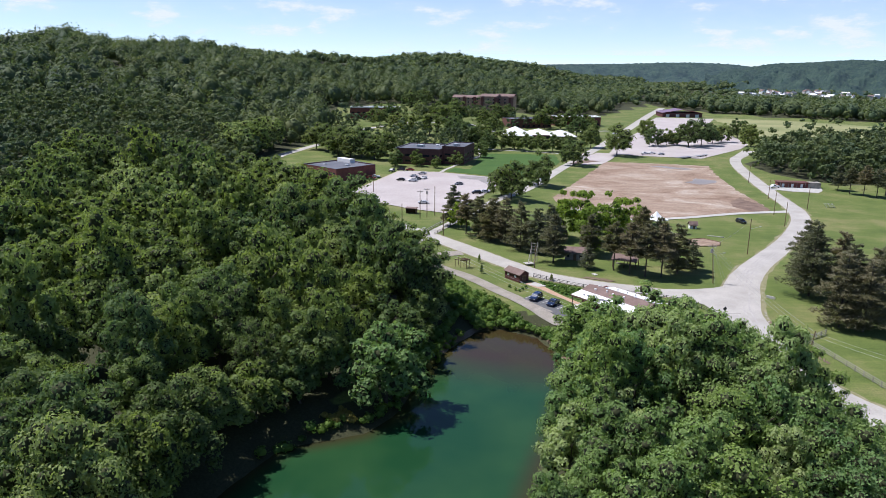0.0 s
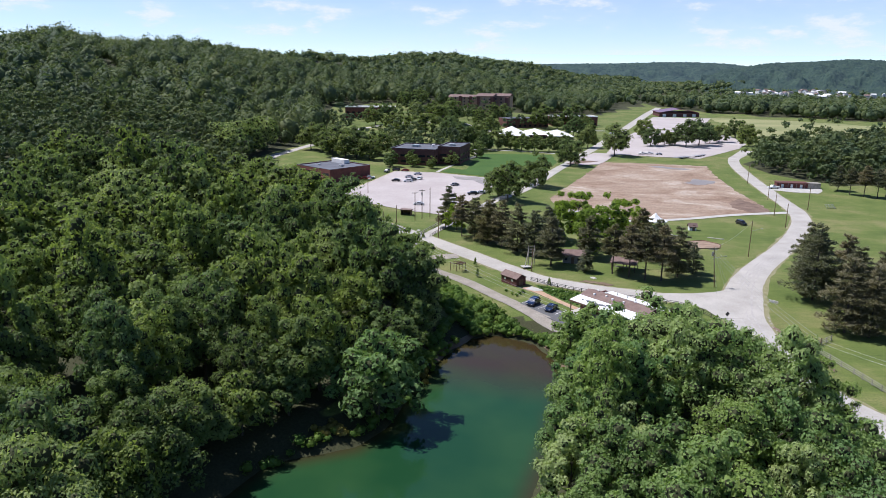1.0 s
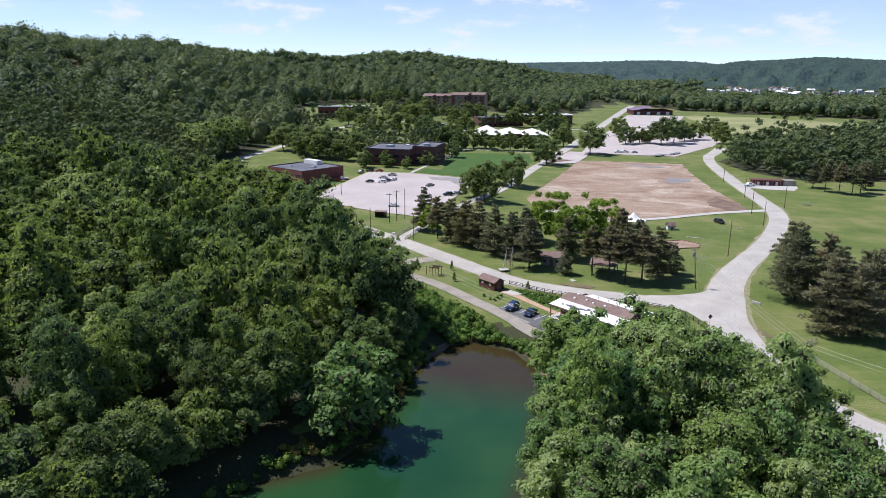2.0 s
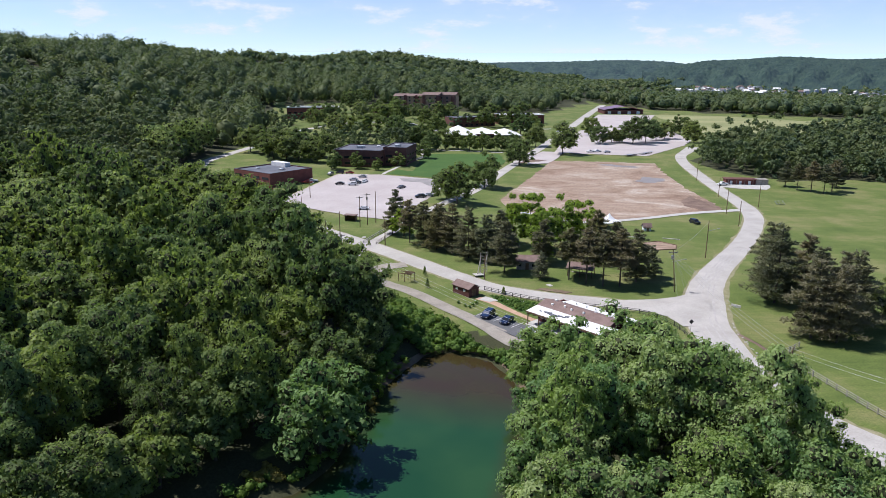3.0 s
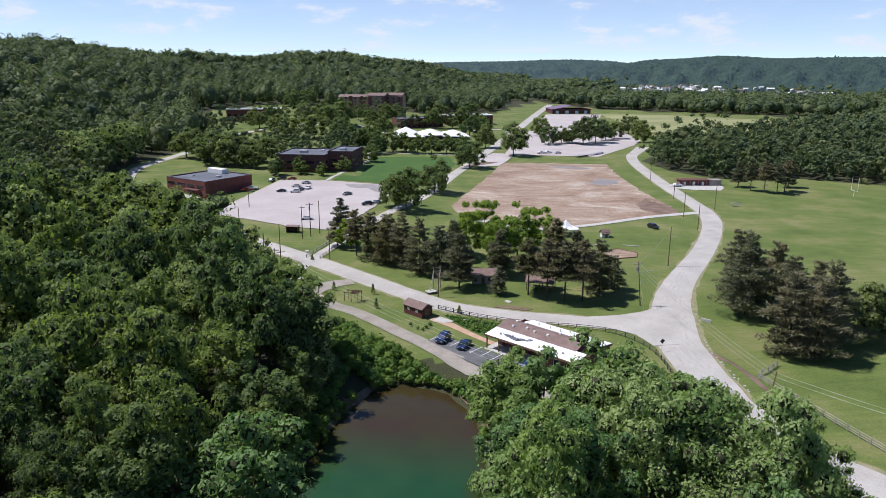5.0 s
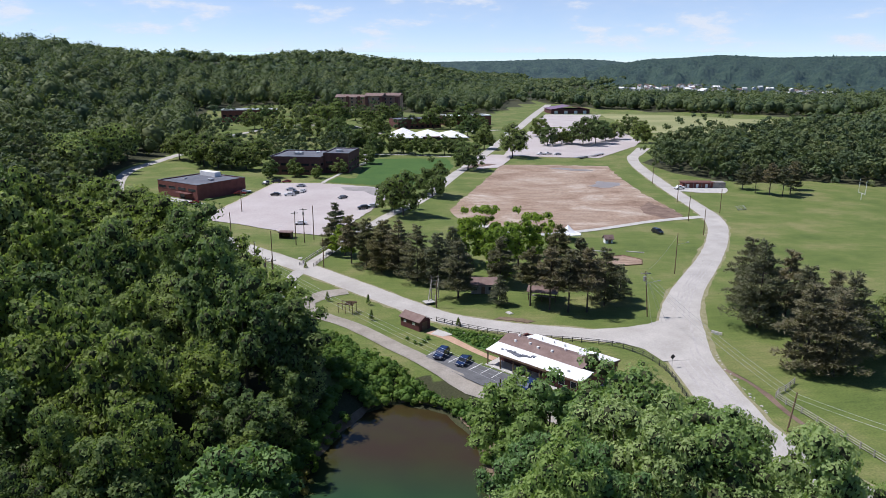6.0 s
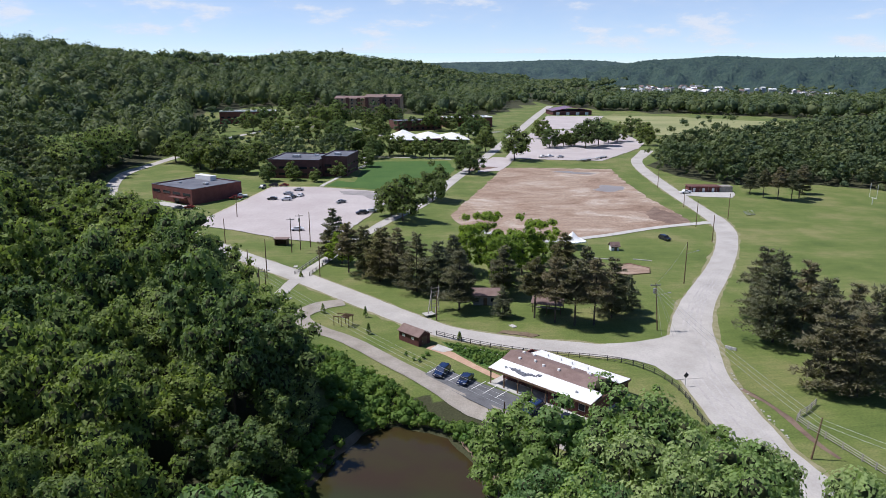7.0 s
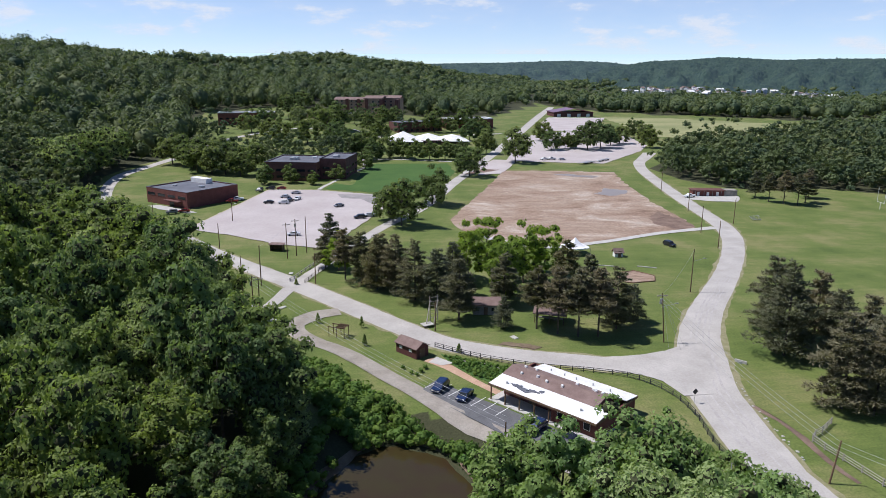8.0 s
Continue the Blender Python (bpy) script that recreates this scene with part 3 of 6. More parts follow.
def joined_woods(name, stock, places, seed, label, big=1.0):
    """Many trees of a far wood in one mesh, each with a tone of its own."""
    rng = np.random.default_rng(seed)
    raw = []
    for _, crown, trunk, h, R in stock:
        v = np.empty(len(crown.vertices) * 3, np.float32)
        crown.vertices.foreach_get("co", v)
        f = np.empty(len(crown.loops), np.int32)
        crown.loops.foreach_get("vertex_index", f)
        raw.append((v.reshape(-1, 3), f.reshape(-1, 3)))
    V, F, T, at = [], [], [], 0
    for x, y in places:
        v, f = raw[int(rng.integers(len(raw)))]
        a, s = rng.uniform(0, 6.28), rng.uniform(0.75, 1.32) * big
        c, d = math.cos(a) * s, math.sin(a) * s
        w = np.stack([v[:, 0] * c - v[:, 1] * d + x, v[:, 0] * d + v[:, 1] * c + y, v[:, 2] * s * rng.uniform(0.85, 1.1) + float(height(x, y)) - 0.5], 1)
        V.append(w)
        F.append(f + at)
        T.append(np.full(len(v), rng.uniform(0, 1), np.float32))
        at += len(v)
    me = mesh_from(name, np.vstack(V), np.vstack(F), LEAF_FAR)
    me.attributes.new("tone", "FLOAT", "POINT").data.foreach_set("value", np.concatenate(T))
    return tagged(new(name, me), label, "woodland", kind="stuff")


def woods():
    rng = np.random.default_rng(7)
    near = []
    for poly, sp, big in ((LEFT_WOOD, 11.2, 1.14), (RIGHT_WOOD, 9.4, 0.98)):
        x, y = scatter(np.array([(-150, 60), (85, 60), (85, 285), (-150, 285)], float), sp, rng, 0)
        d = poly_dist(poly, x, y)
        az = np.degrees(np.arctan2(x, y))
        k = (d < np.where((y < 118) & (y > 96) & (x < 0), -4.0, -1.2)) & (np.abs(az) < 38)
        near += [(np.hypot(a - 5, b - 40), a, b, e, big) for a, b, e in zip(x[k], y[k], d[k])]
    near.sort()
    for r, a, b, e, big in near[:245]:
        s = rng.uniform(0.6, 1.12) * (0.92 if e > -5 else 1.0) * big
        stock = (PALE_FINE if r < 90 else PALE) if big < 1 else FINE if r < 100 else BROAD if r < 165 else COARSE
        plant(stock, int(rng.integers(6)), a, b, s, "woodland trees", "pale green leafy tree in a grove above the pond" if big < 1 else "leafy green broadleaf tree in dense woodland", rng.uniform(0.95, 1.45))
    # tall row along the woods' edge
    for x, y, _ in spline([(-9, 166, 0), (-17, 185, 0), (-25, 202, 0), (-35, 217, 0), (-43, 233, 0), (-51, 247, 0), (-60, 262, 0), (-74, 278, 0), (-94, 302, 0)], 7.6):
        plant(BROAD, (3, 5, 1)[int(rng.integers(3))], x + rng.normal(0, 0.8), y + rng.normal(0, 0.8), rng.uniform(0.95, 1.15) * (1.18 if 196 < y < 300 else 1.0), "woodland trees", "tall leafy green tree at the woodland's edge", rng.uniform(0.98, 1.14))
    for x, y, _ in spline([(-122, 383, 0), (-128, 420, 0), (-131, 455, 0), (-128, 490, 0)], 9.0):
        plant(COARSE, (3, 1)[int(rng.integers(2))], x + rng.normal(0, 1.2), y + rng.normal(0, 1.2), rng.uniform(1.05, 1.3), "woodland trees", "tall leafy green tree beside a curving road", rng.uniform(1.0, 1.15))
    rest = [(a, b) for r, a, b, e, big in near[245:]]
    for poly, sub, sp in ((LEFT_WOOD, np.array([(-330, 285), (-40, 285), (-40, 480), (-330, 480)], float), 11.4),
                          (LEFT_WOOD, np.array([(-330, 150), (-150, 150), (-150, 285), (-330, 285)], float), 11.4)):
        x, y = scatter(sub, sp, rng, 0)
        az = np.degrees(np.arctan2(x, y))
        k = (poly_dist(poly, x, y) < -2.5) & (np.abs(az) < 40)
        rest += list(zip(x[k], y[k]))
    x, y = scatter(np.array([(175, 330), (420, 330), (420, 560), (175, 560)], float), 12.0, rng, 0)
    k = poly_dist(EAST_WOOD, x, y) < -2.0
    joined_woods("woodland", MIDDLE, list(zip(x[k], y[k])), 32, "tall green broadleaf woodland beside a field", 1.2)
    for sub in (np.array([(-98, 510), (-55, 492), (-40, 478), (0, 480), (20, 520), (-20, 545), (-60, 552), (-92, 560)], float), np.array([(-115, 595), (-90, 590), (-88, 640), (-122, 700)], float)):
        rest += list(zip(*scatter(sub, 17.0, rng, 1.0)))
    rest += list(zip(*scatter(np.array([(-100, 640), (60, 645), (92, 690), (70, 765), (-110, 800)], float), 36.0, rng, 1.0)))
    joined_woods("woodland", MIDDLE, rest, 31, "dense green broadleaf woodland canopy")


def far_woods(name, x, y, leaves, size, R, h, seed, label, mat=None):
    """Hillside forest: a crown of leaf clumps at every place, one mesh."""
    rng = np.random.default_rng(seed)
    n = len(x)
    z = height(x, y)
    k = rng.uniform(0.0, 1.0, n) ** 1.4
    Rt = R * (0.6 + 0.75 * k)
    ht = h * (0.62 + 0.7 * k) * rng.uniform(0.9, 1.1, n)
    d = unit(rng.normal(size=(n, leaves, 3)) + (0, 0, 0.45))
    a = np.arctan2(d[..., 1], d[..., 0])
    lobe = 1 + 0.2 * np.sin(3 * a + rng.uniform(0, 6.28, (n, 1))) + 0.12 * np.sin(7 * d[..., 2] + 2 * a + rng.uniform(0, 6.28, (n, 1)))
    rad = rng.uniform(0.78, 1.06, (n, leaves, 1)) * lobe[..., None]
    pos = d * rad * np.stack([Rt, Rt, ht * 0.48], 1)[:, None, :] + np.stack([x, y, z + ht * 0.55], 1)[:, None, :]
    nrm = unit(d + rng.normal(size=d.shape) * 0.2)
    s = (rng.uniform(0.7, 1.3, (n, leaves)) * size).ravel()
    v, f = leaf_tris(rng, pos.reshape(-1, 3), nrm.reshape(-1, 3), s)
    # a rough solid heart for each crown
    cv = (ICO1[0][None] * rng.uniform(0.75, 1.0, (n, len(ICO1[0]), 1)) * np.stack([Rt, Rt, ht * 0.45], 1)[:, None, :] * 0.9 + np.stack([x, y, z + ht * 0.5], 1)[:, None, :])
    cf = (ICO1[1][None] + (np.arange(n) * len(ICO1[0]))[:, None, None] + len(v)).reshape(-1, 3)
    f3 = np.vstack([f, cf])
    me = mesh_from(name, np.vstack([v, cv.reshape(-1, 3)]), f3, mat or LEAF_FAR)
    tone = np.clip(0.5 + 0.22 * lumps(x * 1.7, y * 1.7) + rng.uniform(-0.42, 0.42, n), 0, 1).astype(np.float32)
    me.attributes.new("tone", "FLOAT", "POINT").data.foreach_set("value", np.concatenate([np.repeat(tone, leaves * 3), np.repeat(tone, len(ICO1[0]))]))
    return tagged(new(name, me), label, "woodland", kind="stuff")


def polar(rng, az0, az1, r0, r1, spacing):
    area = radians(az1 - az0) * (r1 * r1 - r0 * r0) / 2
    n = int(area / spacing ** 2)
    a = np.radians(rng.uniform(az0, az1, n))
    r = np.sqrt(rng.uniform(r0 * r0, r1 * r1, n))
    return r * np.sin(a), r * np.cos(a)


def hill_forest():
    rng = np.random.default_rng(11)
    x, y = polar(rng, -40, 12, 300, 1150, 12.6)
    k = (poly_dist(LEFT_WOOD, x, y) < -3) & ~((x > -330) & (x < -40) & (y > 150) & (y < 480))
    far_woods("hillside_forest", x[k], y[k], 110, 1.25, 7.2, 18.0, 21, "dense green broadleaf forest on a hillside")
    x, y = polar(rng, -40, 26, 1150, 2300, 19.0)
    k = (poly_dist(LEFT_WOOD, x, y) < -3)
    far_woods("ridge_forest", x[k], y[k], 20, 3.0, 9.5, 14.0, 22, "dense green forest along a far ridge")
    x, y = polar(rng, 4, 40, 560, 1500, 12.5)
    k = ((poly_dist(FAR_WOOD, x, y) < -3) | (poly_dist(EAST_WOOD, x, y) < -3)) & ~((x < 420) & (y < 560)) & ((np.hypot(x, y) < 1260) | (np.degrees(np.arctan2(x, y)) < 14))
    far_woods("valley_forest", x[k], y[k], 44, 1.9, 7.4, 16.0, 23, "dense green trees across the valley floor")
    x, y = polar(rng, 0, 14, 1500, 2700, 24.0)
    k = (poly_dist(FAR_WOOD, x, y) < -3) | ((poly_dist(LEFT_WOOD, x, y) < -3) & (np.hypot(x, y) > 2200))
    far_woods("ridge_forest", x[k], y[k], 20, 3.8, 12.5, 15.0, 24, "green forest on distant hills")


def town_trees():
    """Trees between the houses of the far town."""
    rng = np.random.default_rng(13)
    x, y = polar(rng, 14, 40, 1260, 2000, 36.0)
    far_woods("town_trees", x, y, 20, 2.4, 7.5, 9.0, 25, "green trees between distant houses")


woods()
hill_forest()
town_trees()


# ---- trees on the lawns ----
for x, y, k, s in [(-1, 285, 1, 0.75), (4, 249, 3, 0.85), (8.5, 244.5, 0, 0.85), (12.6, 239, 2, 0.8), (17.4, 236, 0, 0.9), (22, 229, 2, 0.85), (32, 230.5, 0, 0.85), (31, 213, 1, 0.95), (40.5, 206.5, 2, 0.42),
                   (48, 205, 3, 0.85), (52, 201.5, 3, 0.9), (56, 199, 3, 0.9), (60.5, 198.5, 3, 0.92), (66.4, 202.8, 0, 0.85), (72, 206.6, 2, 0.5), (62.3, 229, 3, 0.85), (65.3, 219, 1, 0.85), (27, 224, 0, 0.85), (14, 244, 1, 0.9), (44, 222, 1, 0.85), (-2, 262, 1, 0.7)]:
    plant(PINE, k, x, y, s, "pines beside the lane", "sparse brownish green pine tree with bare lower trunk")
for x, y, k, s in [(96, 183.5, 2, 1.0), (100.5, 196, 0, 0.95), (106.5, 189, 1, 0.95), (103.5, 178, 0, 0.85), (92, 160, 0, 0.95), (96, 157, 2, 0.85), (103.5, 164, 2, 0.92), (108, 175, 1, 0.9)]:
    plant(PINE, k, x, y, s * 1.08, "pines in the field", "dark green pine tree standing on mown grass")
for x, y, k, s in [(2, 258, 0, 0.7), (45.5, 231, 1, 0.95), (53.5, 240, 0, 1.0), (46.5, 258, 1, 0.95), (62, 249, 1, 0.9), (38, 243, 0, 1.0)]:
    plant(BRIGHT, k, x, y, s * 1.35, "lawn trees", "bright green leafy tree on the lawn")
for x, y, k, s in [(25, 316, 1, 1.05), (21.5, 328, 0, 0.9), (41.5, 357, 2, 1.2)]:
    plant(LAWN, k, x, y, s * 1.4, "lawn trees", "dark green leafy tree beside a drive")
for x, y, k, s in [(71, 434, 0, 1.15), (109, 486, 1, 1.25), (150, 548, 0, 1.0), (162, 554, 2, 0.9), (169, 557, 2, 0.9), (176, 546, 1, 1.2), (189, 556, 1, 1.2), (160, 609, 0, 1.1), (203, 572, 2, 1), (214, 583, 0, 1), (242, 622, 0, 1.1),
                   (242, 600, 0, 1), (227, 555, 0, 1)]:
    plant(LAWN, k, x, y, s * 1.4, "parking lot trees", "round green shade tree beside a parking lot")
for x, y, k, s in [(192, 356, 1, 0.8), (192, 345, 3, 0.75), (196, 340, 3, 0.85), (200, 336, 3, 0.8), (207, 341, 3, 0.85), (216, 352, 0, 0.8)]:
    plant(PINE, k, x, y, s, "pines in the field", "dark spreading pine tree on mown grass")
for x, y, k, s in [(-90, 490, 1, 1.1), (-79, 466, 1, 1.1), (-70, 459, 0, 1.1), (-62, 455, 1, 1), (-53, 449, 0, 1), (-49, 474, 0, 1.1), (-37, 420, 2, 0.75), (-24, 422, 2, 0.7), (-12.7, 416, 2, 0.5), (-1, 428, 2, 0.6), (15, 467, 2, 0.8), (6.5, 462, 2, 0.7),
                   (21, 504, 2, 1), (32, 516, 0, 1), (-100, 500, 1, 1.1), (-84, 480, 0, 1.1), (-64, 470, 1, 1.1)]:
    plant(LAWN, k, x, y, s * 1.4, "campus trees", "green leafy tree beside a brick building")
_rng = np.random.default_rng(5)
for x, y in [(-70, 634), (-64, 657), (-50, 580), (-40, 565), (-55, 806), (-36, 679), (-23, 563), (-24, 735), (-10, 607), (-2, 628), (7, 518), (14, 517), (24, 648), (32, 624), (102, 617),
             (-58, 804), (83, 690), (98, 688), (116, 718), (124, 686), (114, 609), (99, 531), (52, 757), (-40, 844), (-10, 660), (12, 700), (-5, 560), (0, 540), (20, 560), (-45, 760), (40, 720)]:
    plant(LAWN, int(_rng.integers(3)), x, y, _rng.uniform(1.35, 1.9), "campus trees", "green leafy tree between campus buildings")
for x, y in [(41, 514), (48, 506), (57, 504), (67, 503), (75, 502)]:
    plant(LAWN, 2, x, y, 1.3, "campus trees", "small green tree before a white roofed hall")
plant(PALE, 4, -12, 120, 1.32, "waterside trees", "light green leafy tree at the water's edge")
for x, y, k, s, w in [(25, 137.5, 5, 0.92, 0.95), (28.6, 138, 5, 0.84, 1.0), (32.5, 134.5, 2, 1.05, 1.1), (40.2, 130.5, 3, 0.98, 1.05), (46, 133, 1, 0.95, 1.0), (51.5, 131, 0, 0.9, 1.0), (43.5, 108, 3, 1.15, 1.1), (36, 118, 1, 1.1, 1.1), (50, 117, 4, 1.2, 1.15),
                      (55, 122, 2, 0.9, 1.0), (56, 101, 2, 1.05, 1.05), (20.5, 101, 4, 1.0, 1.1), (23.5, 111, 0, 1.0, 1.1), (26.5, 120.5, 4, 1.0, 1.1), (28, 128.5, 2, 1.0, 1.1), (17.5, 90, 2, 1.0, 1.1), (60, 106, 0, 0.75, 1.0), (61.5, 97, 2, 0.8, 1.0), (64, 88, 0, 0.85, 1.0)]:
    plant(PALE if y > 125 else PALE_FINE, k, x, y, s, "roadside trees", "light green leafy tree between the pond and the road", w)
for x, y, k, s in [(-38, 103, 2, 1.0), (-33.5, 110, 4, 0.9), (-27, 116, 2, 0.85), (-41, 93, 4, 1.0), (-43, 84, 2, 1.1), (-12, 134, 2, 0.75), (-9, 145, 4, 0.7), (-7, 153, 2, 0.8), (-13, 142, 0, 0.85), (-5.5, 161, 4, 0.75)]:
    plant(BROAD, k, x, y, s, "waterside trees", "dark green leafy tree leaning over the water")
for x, y, k, s, w in [(-32, 210, 3, 1.42, 1.12), (-27, 213, 1, 1.22, 1.1), (-46, 234, 3, 1.36, 1.08), (-60, 261, 3, 1.25, 1.05), (-19, 166, 3, 0.95, 1.0), (-69, 268, 3, 1.1, 1.05)]:
    plant(BROAD, k, x, y, s, "woodland trees", "tall leafy green tree at the woodland's edge", w)
for x, y, k, s in [(114, 168, 1, 1.0), (121, 172, 0, 1.0), (119, 162, 2, 0.95)]:
    plant(LAWN, k, x, y, s, "lawn trees", "leafy green tree behind pines in a field")
plant(BRIGHT, 0, -3.2, 142.6, 0.32, "waterside trees", "small yellowish green bush at the water's edge")


def clump_field(name, places, leaves, size, R, h, seed, label, mat=SHRUB):
    x, y = np.array([p[0] for p in places]), np.array([p[1] for p in places])
    return far_woods(name, x, y, leaves, size, R, h, seed, label, mat)


BANK = np.array([(-8, 196), (1, 190), (11, 174), (19, 162), (25, 158), (27, 149), (24.5, 146), (20, 158.5), (12, 163), (5, 160.5), (0, 168), (-6, 184)], float)
_rng = np.random.default_rng(9)
clump_field("shrubs", list(zip(*scatter(BANK, 1.5, _rng, 0.4))), 60, 0.3, 1.15, 1.7, 41, "bright green shrubs and vines on the pond bank")
_e = spline([(-31, 104), (-18, 112.5), (-11, 118.5), (-8, 130), (-4, 145), (2, 158)], 1.6)
clump_field("shrubs", [(a + _rng.normal(0, 0.6), b + _rng.normal(0, 0.6)) for a, b in _e], 50, 0.28, 1.1, 1.5, 42, "green and brown shrubs along the pond's edge")
clump_field("shrubs", [(a - 2.4 + _rng.normal(0, 1.0), b + _rng.normal(0, 0.9)) for a, b in spline([(-7, 132), (-3.5, 145), (0, 155), (2, 161), (4, 165)], 0.8)], 55, 0.3, 1.3, 1.8, 47, "green shrubs crowding the pond's shaded bank")
_e = spline([(25, 145), (25, 134), (20, 114), (14.5, 96), (8, 75)], 1.6)
clump_field("shrubs", [(a + _rng.normal(0, 0.5), b + _rng.normal(0, 0.6)) for a, b in _e], 50, 0.28, 1.2, 1.6, 43, "green shrubs along the pond's edge")

clump_field("reeds", [(-19 + _rng.normal(0, 1.6), 113.6 + _rng.normal(0, 0.9)) for _ in range(16)] + [(-4.4 + _rng.normal(0, 0.8), 139 + _rng.normal(0, 2.0)) for _ in range(12)], 60, 0.22, 0.75, 1.1, 46, "yellowish brown reeds at the water's edge", REED)

# ---- more surfaces ----
BRICK = mottled("red_brick", (0.135, 0.05, 0.044), (0.195, 0.075, 0.062), 0.4, 9, 0.9, bumps=0.2)
BRICK_DARK = mottled("dark_brown_brick", (0.11, 0.05, 0.045), (0.16, 0.075, 0.065), 0.4, 9, 0.9, bumps=0.2)
BRICK_TAN = mottled("tan_brick", (0.3, 0.2, 0.15), (0.38, 0.27, 0.2), 0.4, 9, 0.9, bumps=0.2)
SHINGLE = mottled("brown_shingle", (0.17, 0.115, 0.1), (0.24, 0.17, 0.15), 0.6, 8, 0.9, bumps=0.3)
MEMBRANE = mottled("white_roof_membrane", (0.68, 0.67, 0.65), (0.8, 0.79, 0.77), 0.5, 5, 0.6, bumps=0.05, amount=0.2)
ROOF_GREY = mottled("grey_flat_roof", (0.1, 0.105, 0.125), (0.16, 0.165, 0.19), 0.15, 3, 0.85)
SIDING_RED = mottled("dark_red_siding", (0.09, 0.035, 0.035), (0.13, 0.05, 0.045), 0.8, 8, 0.7, stretch=(6, 6, 0))
WOOD_GREY = mottled("weathered_grey_timber", (0.24, 0.22, 0.19), (0.36, 0.33, 0.29), 1.0, 14, 0.85)
WOOD_BROWN = mottled("brown_timber", (0.12, 0.075, 0.045), (0.2, 0.13, 0.08), 1.0, 14, 0.8)
PAINT_WHITE = mottled("white_paint", (0.7, 0.7, 0.68), (0.8, 0.8, 0.78), 1.0, 9, 0.6, bumps=0.05, amount=0.15)
PAINT_BLACK = mottled("black_stained_timber", (0.03, 0.03, 0.03), (0.06, 0.055, 0.05), 1.0, 9, 0.7)
STEEL = mottled("galvanised_steel", (0.38, 0.39, 0.4), (0.5, 0.51, 0.52), 1.5, 9, 0.45, metal=0.7, bumps=0.05)
RUBBER = mottled("black_rubber", (0.02, 0.02, 0.02), (0.04, 0.04, 0.04), 2, 20, 0.8)
GLASS = material("dark_window_glass", 0.08)[0]
GLASS.node_tree.nodes["Principled BSDF"].inputs["Base Color"].default_value = (0.02, 0.025, 0.03, 1)
LAWN_DARK = mottled("darker_clipped_grass", (0.045, 0.1, 0.02), (0.065, 0.125, 0.025), 0.08, 2.5, 0.95, bumps=0.4)
HAY = mottled("pale_hay_grass", (0.19, 0.21, 0.085), (0.31, 0.3, 0.145), 0.015, 0.4, 0.95, stretch=(0.6, 2, 0.3))
PATH_TAN = mottled("tan_brick_path", (0.4, 0.25, 0.17), (0.5, 0.34, 0.24), 0.5, 5, 0.9)
PUDDLE = material("puddle_water", 0.3)[0]
PUDDLE.node_tree.nodes["Principled BSDF"].inputs["Base Color"].default_value = (0.26, 0.22, 0.19, 1)
CANVAS = mottled("white_canvas", (0.76, 0.76, 0.76), (0.82, 0.82, 0.82), 1, 9, 0.7, bumps=0.05, amount=0.1)


def paint(name, c, rough=0.25):
    m = mottled(name, tuple(k * 0.9 for k in c), c, 1.5, 20, rough, bumps=0.0, amount=0.1)
    m.node_tree.nodes["Principled BSDF"].inputs["Coat Weight"].default_value = 0.6
    return m


CAR_PAINT = {"white": paint("white_car_paint", (0.75, 0.75, 0.74)), "black": paint("black_car_paint", (0.015, 0.015, 0.018)), "blue": paint("dark_blue_car_paint", (0.015, 0.03, 0.085)),
             "silver": paint("silver_car_paint", (0.5, 0.51, 0.53)), "red": paint("dark_red_car_paint", (0.2, 0.02, 0.02)), "grey": paint("grey_car_paint", (0.16, 0.165, 0.175))}
LAMP = paint("clear_lamp_lens", (0.6, 0.6, 0.58), 0.1)
TAIL = paint("red_lamp_lens", (0.35, 0.02, 0.015), 0.2)

sheet("lawn", [(-6, 402), (17, 489), (66, 486), (66, 452), (54, 415), (40, 389), (20, 388)], 0.1, LAWN_DARK, "darker clipped lawn between drives", "lawn", ragged=1.0)
sheet("hay_field", [(262, 640), (300, 860), (372, 840), (470, 730), (405, 640), (320, 575)], 0.15, HAY, "pale yellowish hay field", "field", ragged=4, step=8)
sheet("puddle", [(121, 374), (126, 367), (130, 368), (133, 371), (137, 373), (140, 381), (136, 384), (131, 388), (128, 384), (127, 379)], 0.17, PUDDLE, "shallow muddy puddle on bare soil", "puddle", ragged=0.5)
sheet("puddle", [(118, 433), (124, 430), (128, 425), (136, 421), (141, 423), (139, 428), (132, 431), (128, 436), (122, 436)], 0.17, PUDDLE, "shallow muddy puddle on bare soil", "puddle", ragged=0.5)
sheet("shoulder", [(37, 196.6), (44, 193.2), (46.5, 194), (43, 196.5), (39, 198)], 0.11, SHORE, "bare earth patch beside the lane", "ground", ragged=0.5, step=1)
ribbon("shoreline", [(-3.6, 146, 1.2), (3, 158, 1.6), (11, 164.5, 1.8), (21, 159.3, 1.8), (25, 148, 1.8), (24.3, 135, 1.6), (19.5, 114, 1.4)], 0.12, SHORE, "muddy brown pond shoreline", "shore", ragged=0.3)


